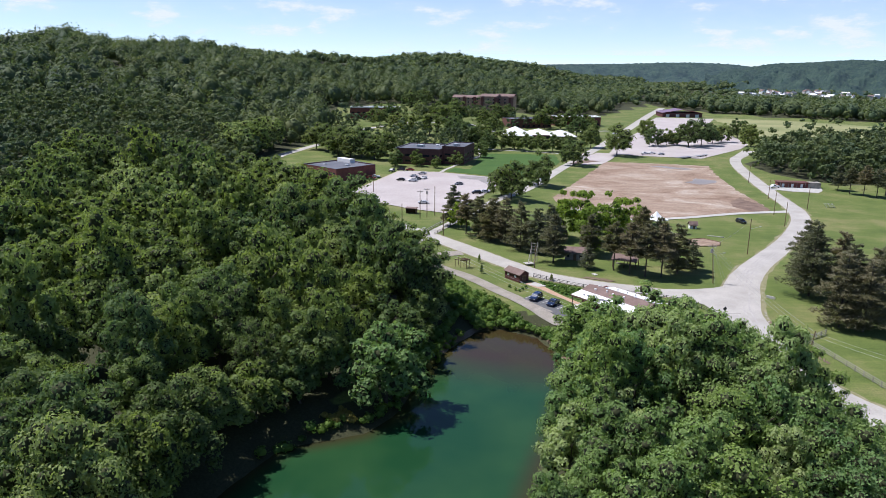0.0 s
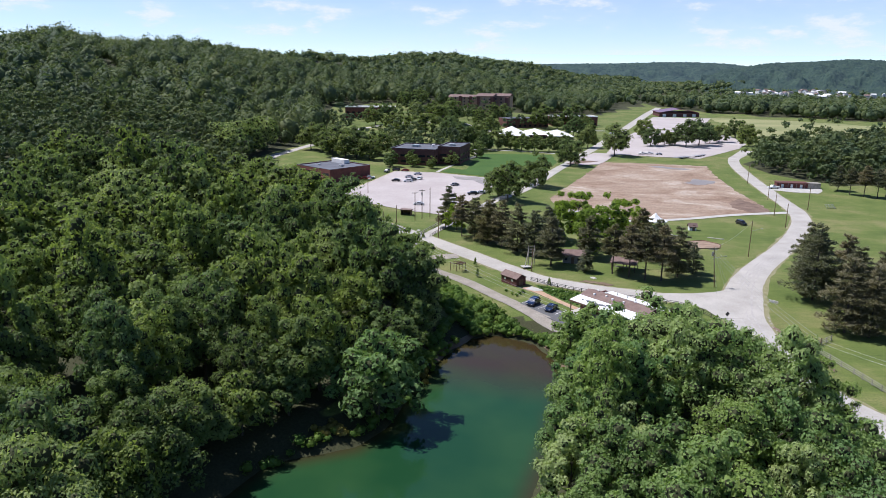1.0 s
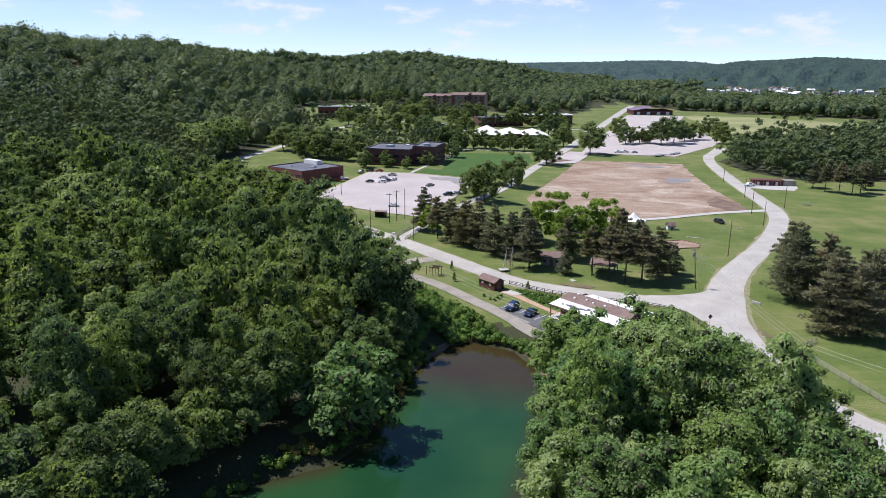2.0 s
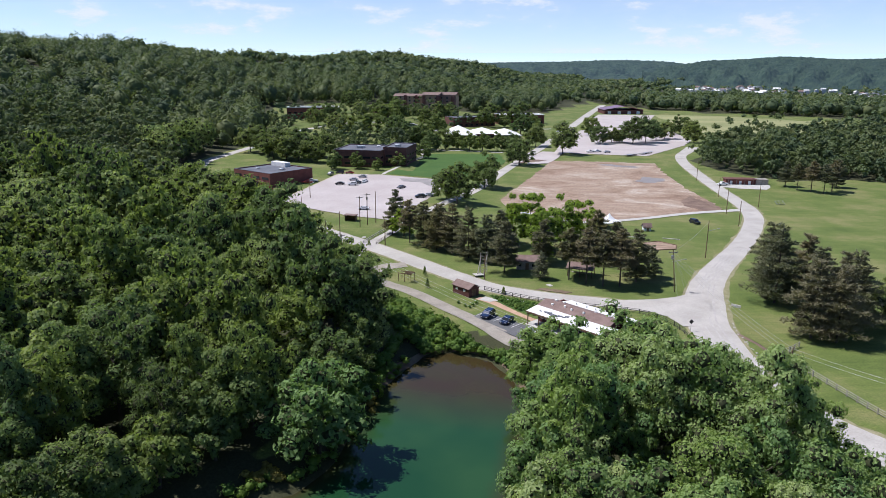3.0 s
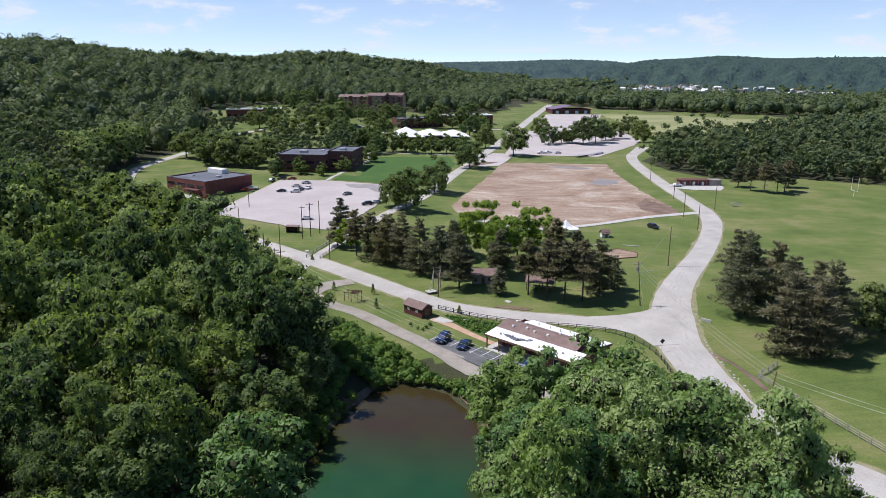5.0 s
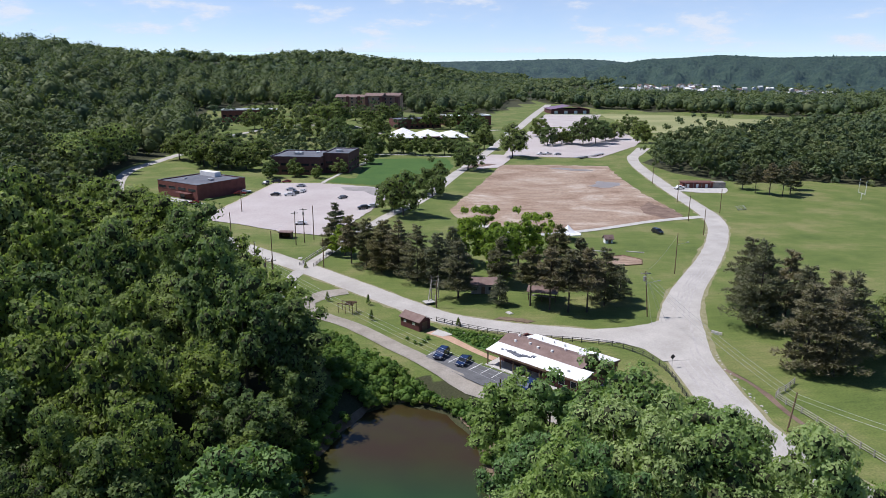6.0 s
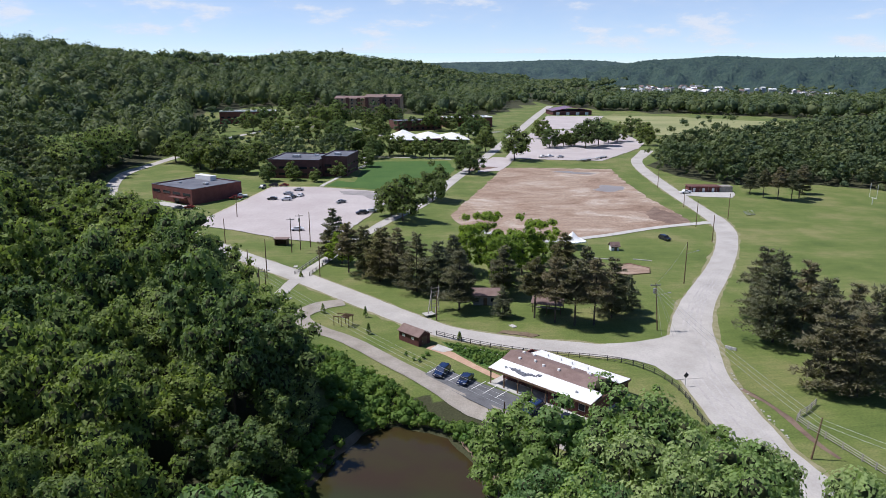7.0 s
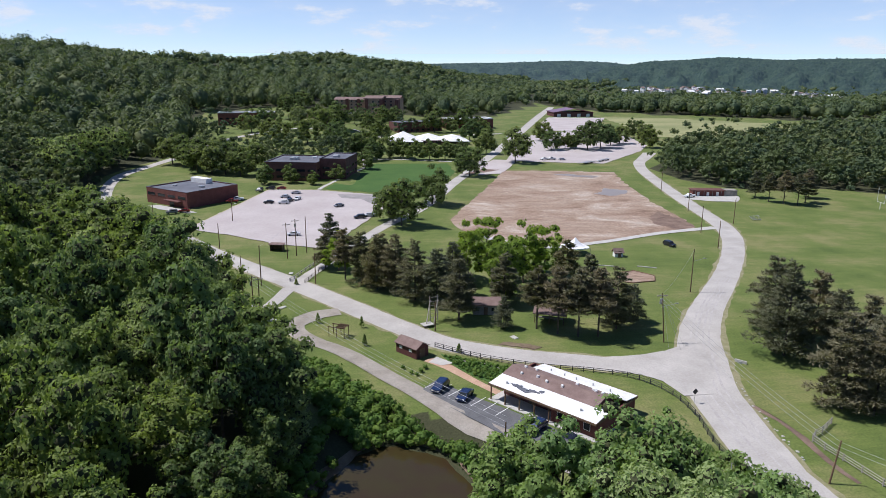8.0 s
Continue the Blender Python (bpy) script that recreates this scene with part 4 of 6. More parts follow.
sheet("soil_patch", [(126, 297), (135, 300), (137, 312), (133, 330), (126, 322), (122, 308)], 0.15, SOIL_DARK, "dark turned soil at the bare field's edge", "soil", step=2.5, ragged=1.2)
sheet("soil_patch", [(70, 440), (84, 446), (92, 456), (80, 458)], 0.3, SOIL_DARK, "heap of turned soil beside the drive", "soil", step=2, ragged=1.0)
ribbon("washout", [(77, 163, 0.5), (78.4, 157, 1.0), (78.8, 151, 1.2), (78.3, 144, 0.9), (79, 138, 0.5)], 0.12, SOIL_DARK, "red soil washout in the grass", "ground", ragged=0.2)
ASPHALT_WORN = mottled("worn_grey_asphalt", (0.22, 0.205, 0.2), (0.32, 0.295, 0.285), 0.2, 2, 0.9, bumps=0.1)
sheet("asphalt_patch", [(0, 386), (10, 384), (18, 381), (22, 360), (15, 360), (11, 372), (2, 376)], 0.235, ASPHALT_WORN, "darker worn asphalt patch on the lot", "pavement", step=2, ragged=0.6)
KERB = mottled("yellowed_kerb", (0.42, 0.36, 0.2), (0.52, 0.46, 0.3), 0.4, 5, 0.9, bumps=0.1)
ribbon("kerb", [(-53.5, 322, 0.45), (-43, 362, 0.45), (-33.2, 401.5, 0.45)], 0.34, KERB, "yellowed concrete kerb along the lot", "kerb", ragged=0.02, cols=2)
ribbon("kerb", [(-33, 402.3, 0.45), (-22, 400.4, 0.45), (-10, 398.4, 0.45), (3, 391.2, 0.45)], 0.34, KERB, "yellowed concrete kerb along the lot", "kerb", ragged=0.02, cols=2)
ribbon("sidewalk", [(-9, 400, 2.2), (-6, 412, 2), (4, 440, 2), (15, 475, 2), (16, 508, 2.4), (36, 508, 2.4), (70, 494, 2.4)], 0.16, CONCRETE, "pale concrete sidewalk between lawns", "sidewalk", ragged=0.03, cols=2)
sheet("entrance_walk", [(-76, 368.5), (-60, 354), (-56.5, 350), (-60, 349), (-74, 359), (-80, 367)], 0.18, CONCRETE, "pale concrete walk before a brick building", "sidewalk", step=2, ragged=0.15)
sheet("court", [(-94, 684), (-79, 683), (-72, 645), (-92, 645)], 0.6, paint("blue_green_court_surface", (0.16, 0.28, 0.3), 0.7), "blue green sports court beside a school", "court", step=6, ragged=0.1, thick=0.8)
ribbon("road", [(-98, 560, 6), (-85, 600, 6), (-60, 628, 6), (-20, 640, 6), (20, 632, 6), (60, 640, 6), (105, 660, 6), (140, 672, 6)], 0.3, ROAD, "pale campus road between buildings", "road")
sheet("parking_lot", [(-66, 650), (-20, 655), (30, 660), (34, 690), (-20, 700), (-62, 690)], 2.2, LOT, "pale campus parking lot beneath trees", "parking lot", step=5, ragged=0.4, thick=4.0)


# ---- buildings ----
def wall_windows(parent, mat_wall, L, W, H, rows, side_counts, sill=1.0, wh=1.4, ww=1.6, storey=3.4):
    """Window panes with frames on the four sides of a block L x W; each one a part."""
    made = {}
    for side, cnt in side_counts.items():
        span = L if side in "SN" else W
        for r in range(rows):
            for k in range(cnt):
                u = span * (k + 0.5) / cnt
                z = sill + storey * r
                key = (ww, wh)
                if key not in made:
                    b = boxed(-ww / 2, ww / 2, -0.06, 0.06, 0, wh)
                    me = bpy.data.meshes.new("pane")
                    b.to_mesh(me)
                    b.free()
                    me.materials.append(GLASS)
                    b = bmesh.new()
                    for q in ((-ww / 2 - 0.1, -ww / 2, 0, wh), (ww / 2, ww / 2 + 0.1, 0, wh), (-ww / 2 - 0.1, ww / 2 + 0.1, wh, wh + 0.1), (-ww / 2 - 0.15, ww / 2 + 0.15, -0.12, 0)):
                        box(b, q[0], q[1], -0.1, 0.1, q[2], q[3])
                    fr = bpy.data.meshes.new("frame")
                    b.to_mesh(fr)
                    b.free()
                    fr.materials.append(BRICK_DARK)
                    made[key] = (me, fr)
                p = {"S": (u, 0, z, 0), "N": (u, W, z, 0), "W": (0, u, z, 90), "E": (L, u, z, 90)}[side]
                o = new("window", made[key][1])
                o.parent = parent
                o.matrix_basis = pose(p[0], p[1], p[2], 0, 0, p[3])
                g = new("pane", made[key][0])
                g.parent = o


def block(name, at, turn, L, W, H, wall, roof, label, parapet=0.5, category="building", windows=None, base=-2.0, units=()):
    """A flat-roofed block: wall shell, roof deck set behind a parapet, coping, windows and roof units."""
    a = radians(turn)
    mx, my = at[0] + L / 2 * math.cos(a) - W / 2 * math.sin(a), at[1] + L / 2 * math.sin(a) + W / 2 * math.cos(a)
    t = tagged(empty(name, (at[0], at[1], float(height(mx, my))), turn), label, category)
    b = bmesh.new()
    w = 0.35
    box(b, 0, L, 0, w, base, H)
    box(b, 0, L, W - w, W, base, H)
    box(b, 0, w, w, W - w, base, H)
    box(b, L - w, L, w, W - w, base, H)
    part("wall", b, wall, t)
    part("roof", boxed(w, L - w, w, W - w, H - parapet - 0.3, H - parapet), roof, t)
    b = bmesh.new()
    for q in ((-0.06, L + 0.06, -0.06, w + 0.06), (-0.06, L + 0.06, W - w - 0.06, W + 0.06), (-0.06, w + 0.06, w + 0.06, W - w - 0.06), (L - w - 0.06, L + 0.06, w + 0.06, W - w - 0.06)):
        box(b, *q, H, H + (0.7 if roof == MEMBRANE else 0.12))
    part("coping", b, roof, t)
    for u in units:
        b = boxed(u[0], u[1], u[2], u[3], H - parapet, H - parapet + u[4], 0.08)
        part("roof_unit", b, STEEL if len(u) < 6 else u[5], t, "boxy rooftop unit")
    if windows:
        wall_windows(t, wall, L, W, H, **windows)
    return t


def gable(bm, x0, x1, y0, y1, z0, z1, t=0.15):
    """Two roof slopes with thickness, ridge along x."""
    ym = (y0 + y1) / 2
    for a, c in (((y0, z0), (ym, z1)), ((ym, z1), (y1, z0))):
        v = [bm.verts.new((x, p[0], p[1] + d)) for d in (0, -t) for x in (x0, x1) for p in (a, c)]
        for q in ((0, 2, 3, 1), (4, 5, 7, 6), (0, 4, 6, 2), (1, 3, 7, 5), (0, 1, 5, 4), (2, 6, 7, 3)):
            bm.faces.new([v[k] for k in q])
    bmesh.ops.recalc_face_normals(bm, faces=bm.faces)
    return bm


def gable_walls(bm, x0, x1, y0, y1, z0, ze, zr):
    ym = (y0 + y1) / 2
    lo = [(y0, z0), (y1, z0), (y1, ze), (ym, zr), (y0, ze)]
    a = [bm.verts.new((x0, y, z)) for y, z in lo]
    c = [bm.verts.new((x1, y, z)) for y, z in lo]
    bm.faces.new(a[::-1])
    bm.faces.new(c)
    for k in range(5):
        bm.faces.new((a[k], a[(k + 1) % 5], c[(k + 1) % 5], c[k]))
    bmesh.ops.recalc_face_normals(bm, faces=bm.faces)
    return bm


def white_roof_building():
    t = tagged(empty("visitor_building", (30.6, 171.4, 0), -50.5), "low brick building with brown shingle roof and white roof edges", "building")
    part("foundation", boxed(-0.4, 22.2, -0.6, 13.6, -0.6, 0.12), CONCRETE, t)
    b = bmesh.new()
    box(b, 0.4, 13, 3.2, 3.5, 0.12, 3.2)
    box(b, 13, 21.8, 0.5, 0.8, 0.12, 3.1)
    box(b, 12.7, 13, 0.5, 3.5, 0.12, 3.1)
    box(b, 0.4, 0.7, 3.5, 12.6, 0.12, 3.3)
    box(b, 21.5, 21.8, 0.8, 12.6, 0.12, 3.1)
    box(b, 0.4, 21.8, 12.6, 12.9, 0.12, 3.1)
    part("wall", b, BRICK, t)
    b = bmesh.new()
    for y0, y1, z0, z1, xa, xb in ((-0.5, 3.7, 3.2, 3.75, -0.3, 22.0), (9.3, 13.4, 3.75, 3.2, 2.2, 22.0)):
        v = [bm_v for bm_v in (b.verts.new((x, y, z)) for x, y, z in ((xa, y0, z0), (xb, y0, z0), (xb, y1, z1), (xa, y1, z1), (xa, y0, z0 + 0.12), (xb, y0, z0 + 0.12), (xb, y1, z1 + 0.12), (xa, y1, z1 + 0.12)))]
        for q in ((0, 3, 2, 1), (4, 5, 6, 7), (0, 1, 5, 4), (1, 2, 6, 5), (2, 3, 7, 6), (3, 0, 4, 7)):
            b.faces.new([v[k] for k in q])
    part("roof_edge", b, MEMBRANE, t, "white membrane strips along both eaves")
    for x, y, w, d in ((4.4, 1.5, 1.5, 0.5), (6.3, 1.2, 2.0, 0.7), (8.2, 1.7, 1.2, 0.4), (9.4, 2.4, 0.6, 0.5)):
        z = 3.2 + 0.55 * (y + 0.5) / 4.2 + 0.12
        q = bmesh.new()
        rg = np.random.default_rng(int(x * 10))
        prism(q, [(x + w * math.cos(a) * k, y + d * math.sin(a) * k) for a, k in zip(np.arange(11) * 0.571, rg.uniform(0.5, 1.1, 11))], z - 0.06, z + 0.09)
        part("roof_stain", q, ROOF_GREY, t, "dark worn patch of roof membrane")
    b = gable(bmesh.new(), -0.3, 19.6, 3.5, 9.6, 3.85, 4.75, 0.15)
    part("roof", b, SHINGLE, t, "brown shingle roof")
    b = gable_walls(bmesh.new(), 0.4, 19.4, 3.6, 9.5, 3.1, 3.7, 4.55)
    part("gable_wall", b, BRICK_DARK, t)
    b = bmesh.new()
    box(b, -0.34, 22.04, -0.58, -0.5, 2.95, 3.34)
    box(b, 2.2, 22.04, 13.4, 13.48, 2.95, 3.34)
    box(b, -0.38, -0.3, -0.5, 3.6, 2.95, 3.34)
    box(b, 22.0, 22.08, -0.5, 13.4, 2.95, 3.34)
    part("fascia", b, WOOD_BROWN, t)
    for x in (0.1, 3.3, 6.5, 9.7, 12.7):
        part("post", boxed(x - 0.1, x + 0.1, -0.3, -0.1, 0.12, 3.2), WOOD_BROWN, t)
    for x in (2.0, 4.6, 8.0, 10.6):
        w = part("window", boxed(x - 0.75, x + 0.75, 3.14, 3.2, 1.0, 2.4), PAINT_WHITE, t)
        part("pane", boxed(x - 0.65, x + 0.65, 3.1, 3.16, 1.1, 2.3), GLASS, w)
    for x in (14.6, 17.2, 19.8):
        w = part("window", boxed(x - 0.65, x + 0.65, 0.44, 0.5, 1.0, 2.4), PAINT_WHITE, t)
        part("pane", boxed(x - 0.55, x + 0.55, 0.4, 0.46, 1.1, 2.3), GLASS, w)
    part("door", boxed(6.1, 7.1, 3.12, 3.2, 0.12, 2.2), WOOD_BROWN, t)
    for x, y in ((3.0, 5.0), (6.2, 5.6), (8.4, 5.2), (11.6, 5.4), (13.0, 8.0), (16.2, 8.2), (17.0, 7.6), (4.2, 8.0), (2.2, 7.4), (18.2, 7.9)):
        z = 3.85 + 0.9 * (1 - abs(y - 6.55) / 3.05)
        part("vent", boxed(x - 0.25, x + 0.25, y - 0.2, y + 0.2, z - 0.1, z + 0.35, 0.04), PAINT_WHITE, t, "small white roof vent")
    for x, y in ((2.6, 1.2), (5.4, 1.7), (7.0, 1.2), (18.0, 1.4)):
        part("vent", cyl(bmesh.new(), (x, y, 3.3), (x, y, 3.85), 0.22, 0.22, 8), STEEL, t, "grey roof vent")
    for x in (5.5, 8.5, 11.0, 14.5, 18.0):
        part("vent", cyl(bmesh.new(), (x, 10.9, 3.4), (x, 10.9, 4.1), 0.12, 0.12, 8), STEEL, t, "grey roof pipe")


white_roof_building()


def shed():
    t = tagged(empty("shed", (14.8, 195.6, 0), -51.5), "dark red wooden shed with grey brown gable roof", "shed")
    part("wall", gable_walls(bmesh.new(), 0, 6.2, 0, 3.4, -0.1, 2.3, 3.2), SIDING_RED, t)
    part("roof", gable(bmesh.new(), -0.3, 6.5, -0.35, 3.75, 2.32, 3.42, 0.12), SHINGLE, t)
    d = part("door", boxed(6.2, 6.26, 0.9, 2.5, 0, 2.0), WOOD_BROWN, t)
    part("handle", boxed(6.26, 6.32, 1.0, 1.06, 0.95, 1.15), STEEL, d)
    for x in (1.5, 4.4):
        part("window", boxed(x - 0.4, x + 0.4, -0.05, 0, 1.2, 1.8), PAINT_WHITE, t)
    for y in (-0.02, 3.3):
        part("trim", boxed(6.2, 6.24, y, y + 0.12, 0, 2.3), SIDING_RED, t)


shed()
# brick hall by the lot
_bb = block("brick_building", (-83, 377.5, 0), -41.5, 28, 27, 6.8, BRICK, ROOF_GREY, "low red brick building with flat grey roof", 0.4,
            units=((3, 14.0, 21, 24.5, 2.2, MEMBRANE), (19, 21, 13, 15, 0.8), (6, 7.5, 9, 10.5, 0.5)), windows=dict(rows=1, side_counts={"S": 4}, sill=3.6, wh=1.2, ww=5.0))
part("door", boxed(16, 19, -0.08, 0.02, 0, 2.4), GLASS, _bb, "dark glass entrance doors")
part("canopy", boxed(14.5, 24.5, -2.2, 0, 2.6, 2.9), BRICK_DARK, _bb)
block("office_building", (-38, 432, 0), -14, 28, 30, 9.6, BRICK_DARK, ROOF_GREY, "two storey dark brick office building with flat roof", 0.4, windows=dict(rows=2, side_counts={"S": 5, "E": 5}, sill=1.4, wh=1.2, ww=4.2),
      units=((10, 14, 12, 16, 1.4), (20, 22, 20, 22, 1.0, MEMBRANE)))
block("office_building", (-9.5, 432, 0), -14, 14, 26, 10.4, BRICK_DARK, ROOF_GREY, "dark brick office wing with flat roof", 0.4, windows=dict(rows=2, side_counts={"S": 2, "E": 4}, sill=1.4, wh=1.2, ww=3.6), units=((5, 8, 8, 12, 1.2),))


def hall():
    z = float(height(30, 795))
    t = tagged(empty("residence_hall", (-7, 800, z + 3.5), -18), "four storey tan brick residence hall with dark hipped roof", "building")
    for k, (x, y, L, W, H) in enumerate(((0, 0, 36, 14, 14), (34, -8, 18, 20, 16), (50, 2, 18, 16, 16))):
        b = bmesh.new()
        box(b, x, x + L, y, y + W, -8, H)
        part("wall", b, BRICK_TAN, t)
        part("roof", gable(bmesh.new(), x - 0.8, x + L + 0.8, y - 0.8, y + W + 0.8, H, H + 2.4, 0.5), SHINGLE, t)
        n = max(3, int(L / 5))
        for r in range(4):
            for j in range(n):
                u = x + L * (j + 0.5) / n
                w = part("window", boxed(u - 1.1, u + 1.1, y - 0.1, y, 1.2 + 3.5 * r, 3.0 + 3.5 * r), CONCRETE, t)
                part("pane", boxed(u - 0.9, u + 0.9, y - 0.16, y - 0.1, 1.3 + 3.5 * r, 2.9 + 3.5 * r), GLASS, w)
    for x in (12, 24, 35, 50, 66):
        part("stair_tower", boxed(x, x + 3, -9.5 if x > 30 else -1.6, -0.2 if x < 30 else 0, -4, 15), BRICK_DARK, t)


hall()
block("school_building", (-106, 697, 0), 2, 48, 18, 10, BRICK, MEMBRANE, "long brick school building with white flat roof", 0.15, windows=dict(rows=2, side_counts={"S": 9}, sill=1.2, wh=1.4, ww=2.6))
block("school_building", (-45, 742, 0.5), 0, 60, 14, 4.5, BRICK_TAN, MEMBRANE, "low tan school building with pale roof", 0.15, windows=dict(rows=1, side_counts={"S": 10}, sill=1.2, wh=1.6, ww=2.4))
block("school_building", (50, 690, 1), 20, 44, 20, 9, BRICK_DARK, ROOF_GREY, "dark brick school building with grey roof", 0.3, windows=dict(rows=1, side_counts={"S": 8}, sill=1.2, wh=1.6, ww=2.4))
block("school_building", (98, 720, 1), 8, 46, 20, 9, BRICK, MEMBRANE, "brick school building with white flat roof", 0.15, windows=dict(rows=1, side_counts={"S": 8}, sill=1.2, wh=1.6, ww=2.4))


def white_peaks():
    t = tagged(empty("gymnasium", (36, 590, float(height(60, 600))), 0), "large building with folded white angular roof", "building")
    b = bmesh.new()
    box(b, 3, 56, 2, 30, -1, 3.2)
    part("wall", b, BRICK_DARK, t)
    for x, w, h, y in ((0, 26, 9.5, 0), (21, 24, 7.5, 4), (40, 22, 7.0, 0)):
        b = bmesh.new()
        v = [b.verts.new(p) for p in ((x, y - 2, 3), (x + w, y - 2, 2.6), (x + w, y + 30, 2.6), (x, y + 30, 3), (x + w * 0.45, y + 12, h), (x, y - 2, 2.7), (x + w, y - 2, 2.3), (x + w, y + 30, 2.3), (x, y + 30, 2.7))]
        for q in ((0, 1, 4), (1, 2, 4), (2, 3, 4), (3, 0, 4), (0, 5, 6, 1), (1, 6, 7, 2), (2, 7, 8, 3), (3, 8, 5, 0), (5, 8, 7, 6)):
            b.faces.new([v[k] for k in q])
        bmesh.ops.recalc_face_normals(b, faces=b.faces)
        part("roof", b, MEMBRANE, t, "white folded roof peak")
    for k in range(8):
        part("window", boxed(6 + 6 * k, 10 + 6 * k, 1.9, 2.0, 0.6, 2.4), GLASS, t)


white_peaks()


def red_hall():
    t = tagged(empty("arena", (246, 872, 0), -2), "wide dark red metal hall with low gable roof", "building")
    part("wall", boxed(0, 47, 0, 34, -1, 5.2), SIDING_RED, t)
    b = bmesh.new()
    for a, c in (((-1, 5.2), (23.5, 9.2)), ((23.5, 9.2), (48, 5.2))):
        v = [b.verts.new((p[0], y, p[1] + d)) for d in (0, -0.3) for y in (-1, 35) for p in (a, c)]
        for q in ((0, 2, 3, 1), (4, 5, 7, 6), (0, 4, 6, 2), (1, 3, 7, 5), (0, 1, 5, 4), (2, 6, 7, 3)):
            b.faces.new([v[k] for k in q])
    bmesh.ops.recalc_face_normals(b, faces=b.faces)
    part("roof", b, paint("dark_red_roof_metal", (0.17, 0.025, 0.06), 0.5), t)
    for x in (6, 18, 30, 41):
        part("door", boxed(x - 2, x + 2, -0.1, 0, 0, 3.5), PAINT_WHITE, t)


red_hall()


def dugout():
    t = tagged(empty("field_house", (165, 363, 0), -8), "low red field house with flat roof on a concrete pad", "building")
    part("wall", boxed(0, 14.5, 0, 5, -0.2, 2.6), BRICK, t)
    part("roof", boxed(-0.5, 15, -0.8, 5.5, 2.6, 2.9, 0.05), BRICK_DARK, t)
    part("annex", boxed(14.6, 20.5, -0.5, 4.5, -0.2, 2.9), WOOD_GREY, t)
    for x in (2.5, 7, 11.5):
        part("door", boxed(x - 0.6, x + 0.6, -0.06, 0, 0, 2.0), PAINT_WHITE, t)
    for x in (1, 5, 9, 13):
        part("post", boxed(x - 0.08, x + 0.08, -0.7, -0.54, 0, 2.6), WOOD_GREY, t)


dugout()
sheet("concrete_pad", [(158, 356), (166, 350), (178, 346.5), (183, 353), (186, 360), (164, 362.5)], 0.14, CONCRETE, "pale concrete pad before a field house", "pavement", ragged=0.3)


def cabin(at, turn, L, W, H, wall, name, label, open_front=False):
    t = tagged(empty(name, at, turn), label, "cabin")
    if open_front:
        for x in (0.1, L / 2, L - 0.1):
            for y in (0.1, W - 0.1):
                part("post", boxed(x - 0.1, x + 0.1, y - 0.1, y + 0.1, -0.1, H), WOOD_BROWN, t)
        part("bench", boxed(0.6, L - 0.6, W / 2 - 0.4, W / 2 + 0.4, 0.6, 0.75), WOOD_GREY, t)
    else:
        part("wall", gable_walls(bmesh.new(), 0, L, 0, W, -0.1, H, H + 1.1), wall, t)
        part("door", boxed(L * 0.4, L * 0.4 + 0.95, -0.06, 0, 0, 2.05), WOOD_BROWN, t)
        for x in (L * 0.15, L * 0.75):
            part("window", boxed(x - 0.4, x + 0.4, -0.05, 0, 1.0, 1.9), GLASS, t)
    part("roof", gable(bmesh.new(), -0.4, L + 0.4, -0.4, W + 0.4, H, H + 1.3, 0.15), SHINGLE, t)


cabin((35, 216, 0), -8, 6.5, 5, 2.6, WOOD_GREY, "cabin", "grey timber cabin beneath pine trees")
cabin((48.5, 209, 0), -25, 7, 5, 2.5, WOOD_BROWN, "picnic_shelter", "brown open picnic shelter beneath pine trees", True)
cabin((89, 263, 0), 0, 2.6, 2.0, 1.5, PAINT_WHITE, "play_house", "small white play house on the lawn")


def kiosk():
    t = tagged(empty("kiosk", (-20.5, 284, 0), -15), "brown open timber kiosk with slanted roof", "kiosk")
    for x in (0, 4):
        part("side_wall", boxed(x, x + 0.15, 0, 2.4, 0, 2.2), WOOD_BROWN, t)
    part("back_wall", boxed(0.15, 4, 2.25, 2.4, 0, 2.2), WOOD_BROWN, t)
    part("roof", boxed(-0.4, 4.55, -0.5, 2.7, 2.2, 2.35), SHINGLE, t)


kiosk()


def pergola():
    t = tagged(empty("pergola", (0.4, 206.0, 0), -28), "brown timber pergola with open beams on grass", "pergola")
    t.scale = (0.6, 0.8, 0.95)
    for x in (0, 3.2, 6.4):
        for y in (0, 2.6):
            part("post", boxed(x - 0.09, x + 0.09, y - 0.09, y + 0.09, -0.1, 2.4), WOOD_BROWN, t)
    for y in (0, 2.6):
        part("beam", boxed(-0.4, 6.8, y - 0.06, y + 0.06, 2.4, 2.6), WOOD_BROWN, t)
    for k in range(12):
        x = 3.0 + k * 0.32
        part("rafter", boxed(x - 0.04, x + 0.04, -0.4, 3.0, 2.6, 2.72), WOOD_BROWN, t)


pergola()


def tower():
    t = tagged(empty("climbing_frame", (24.2, 212.5, 0), 20), "pale slanted timber climbing frame beside pines", "climbing frame")
    for x in (0, 2.0):
        part("pole", cyl(bmesh.new(), (x, 0.4, -0.2), (x + 0.2, 1.0, 6.2), 0.13, 0.1), WOOD_GREY, t)
        part("brace", cyl(bmesh.new(), (x - 2.6, -2.6, 0), (x + 0.3, 0.9, 5.2), 0.14, 0.12), WOOD_GREY, t)
    for k in range(6):
        part("rung", cyl(bmesh.new(), (0.1, 0.1, 1 + k), (2.2, 0.2, 1 + k), 0.06, 0.06, 6), WOOD_GREY, t)
    part("ramp", boxed(-3.4, -0.8, -3.4, -1.2, 0.5, 0.66), CONCRETE, t)


tower()


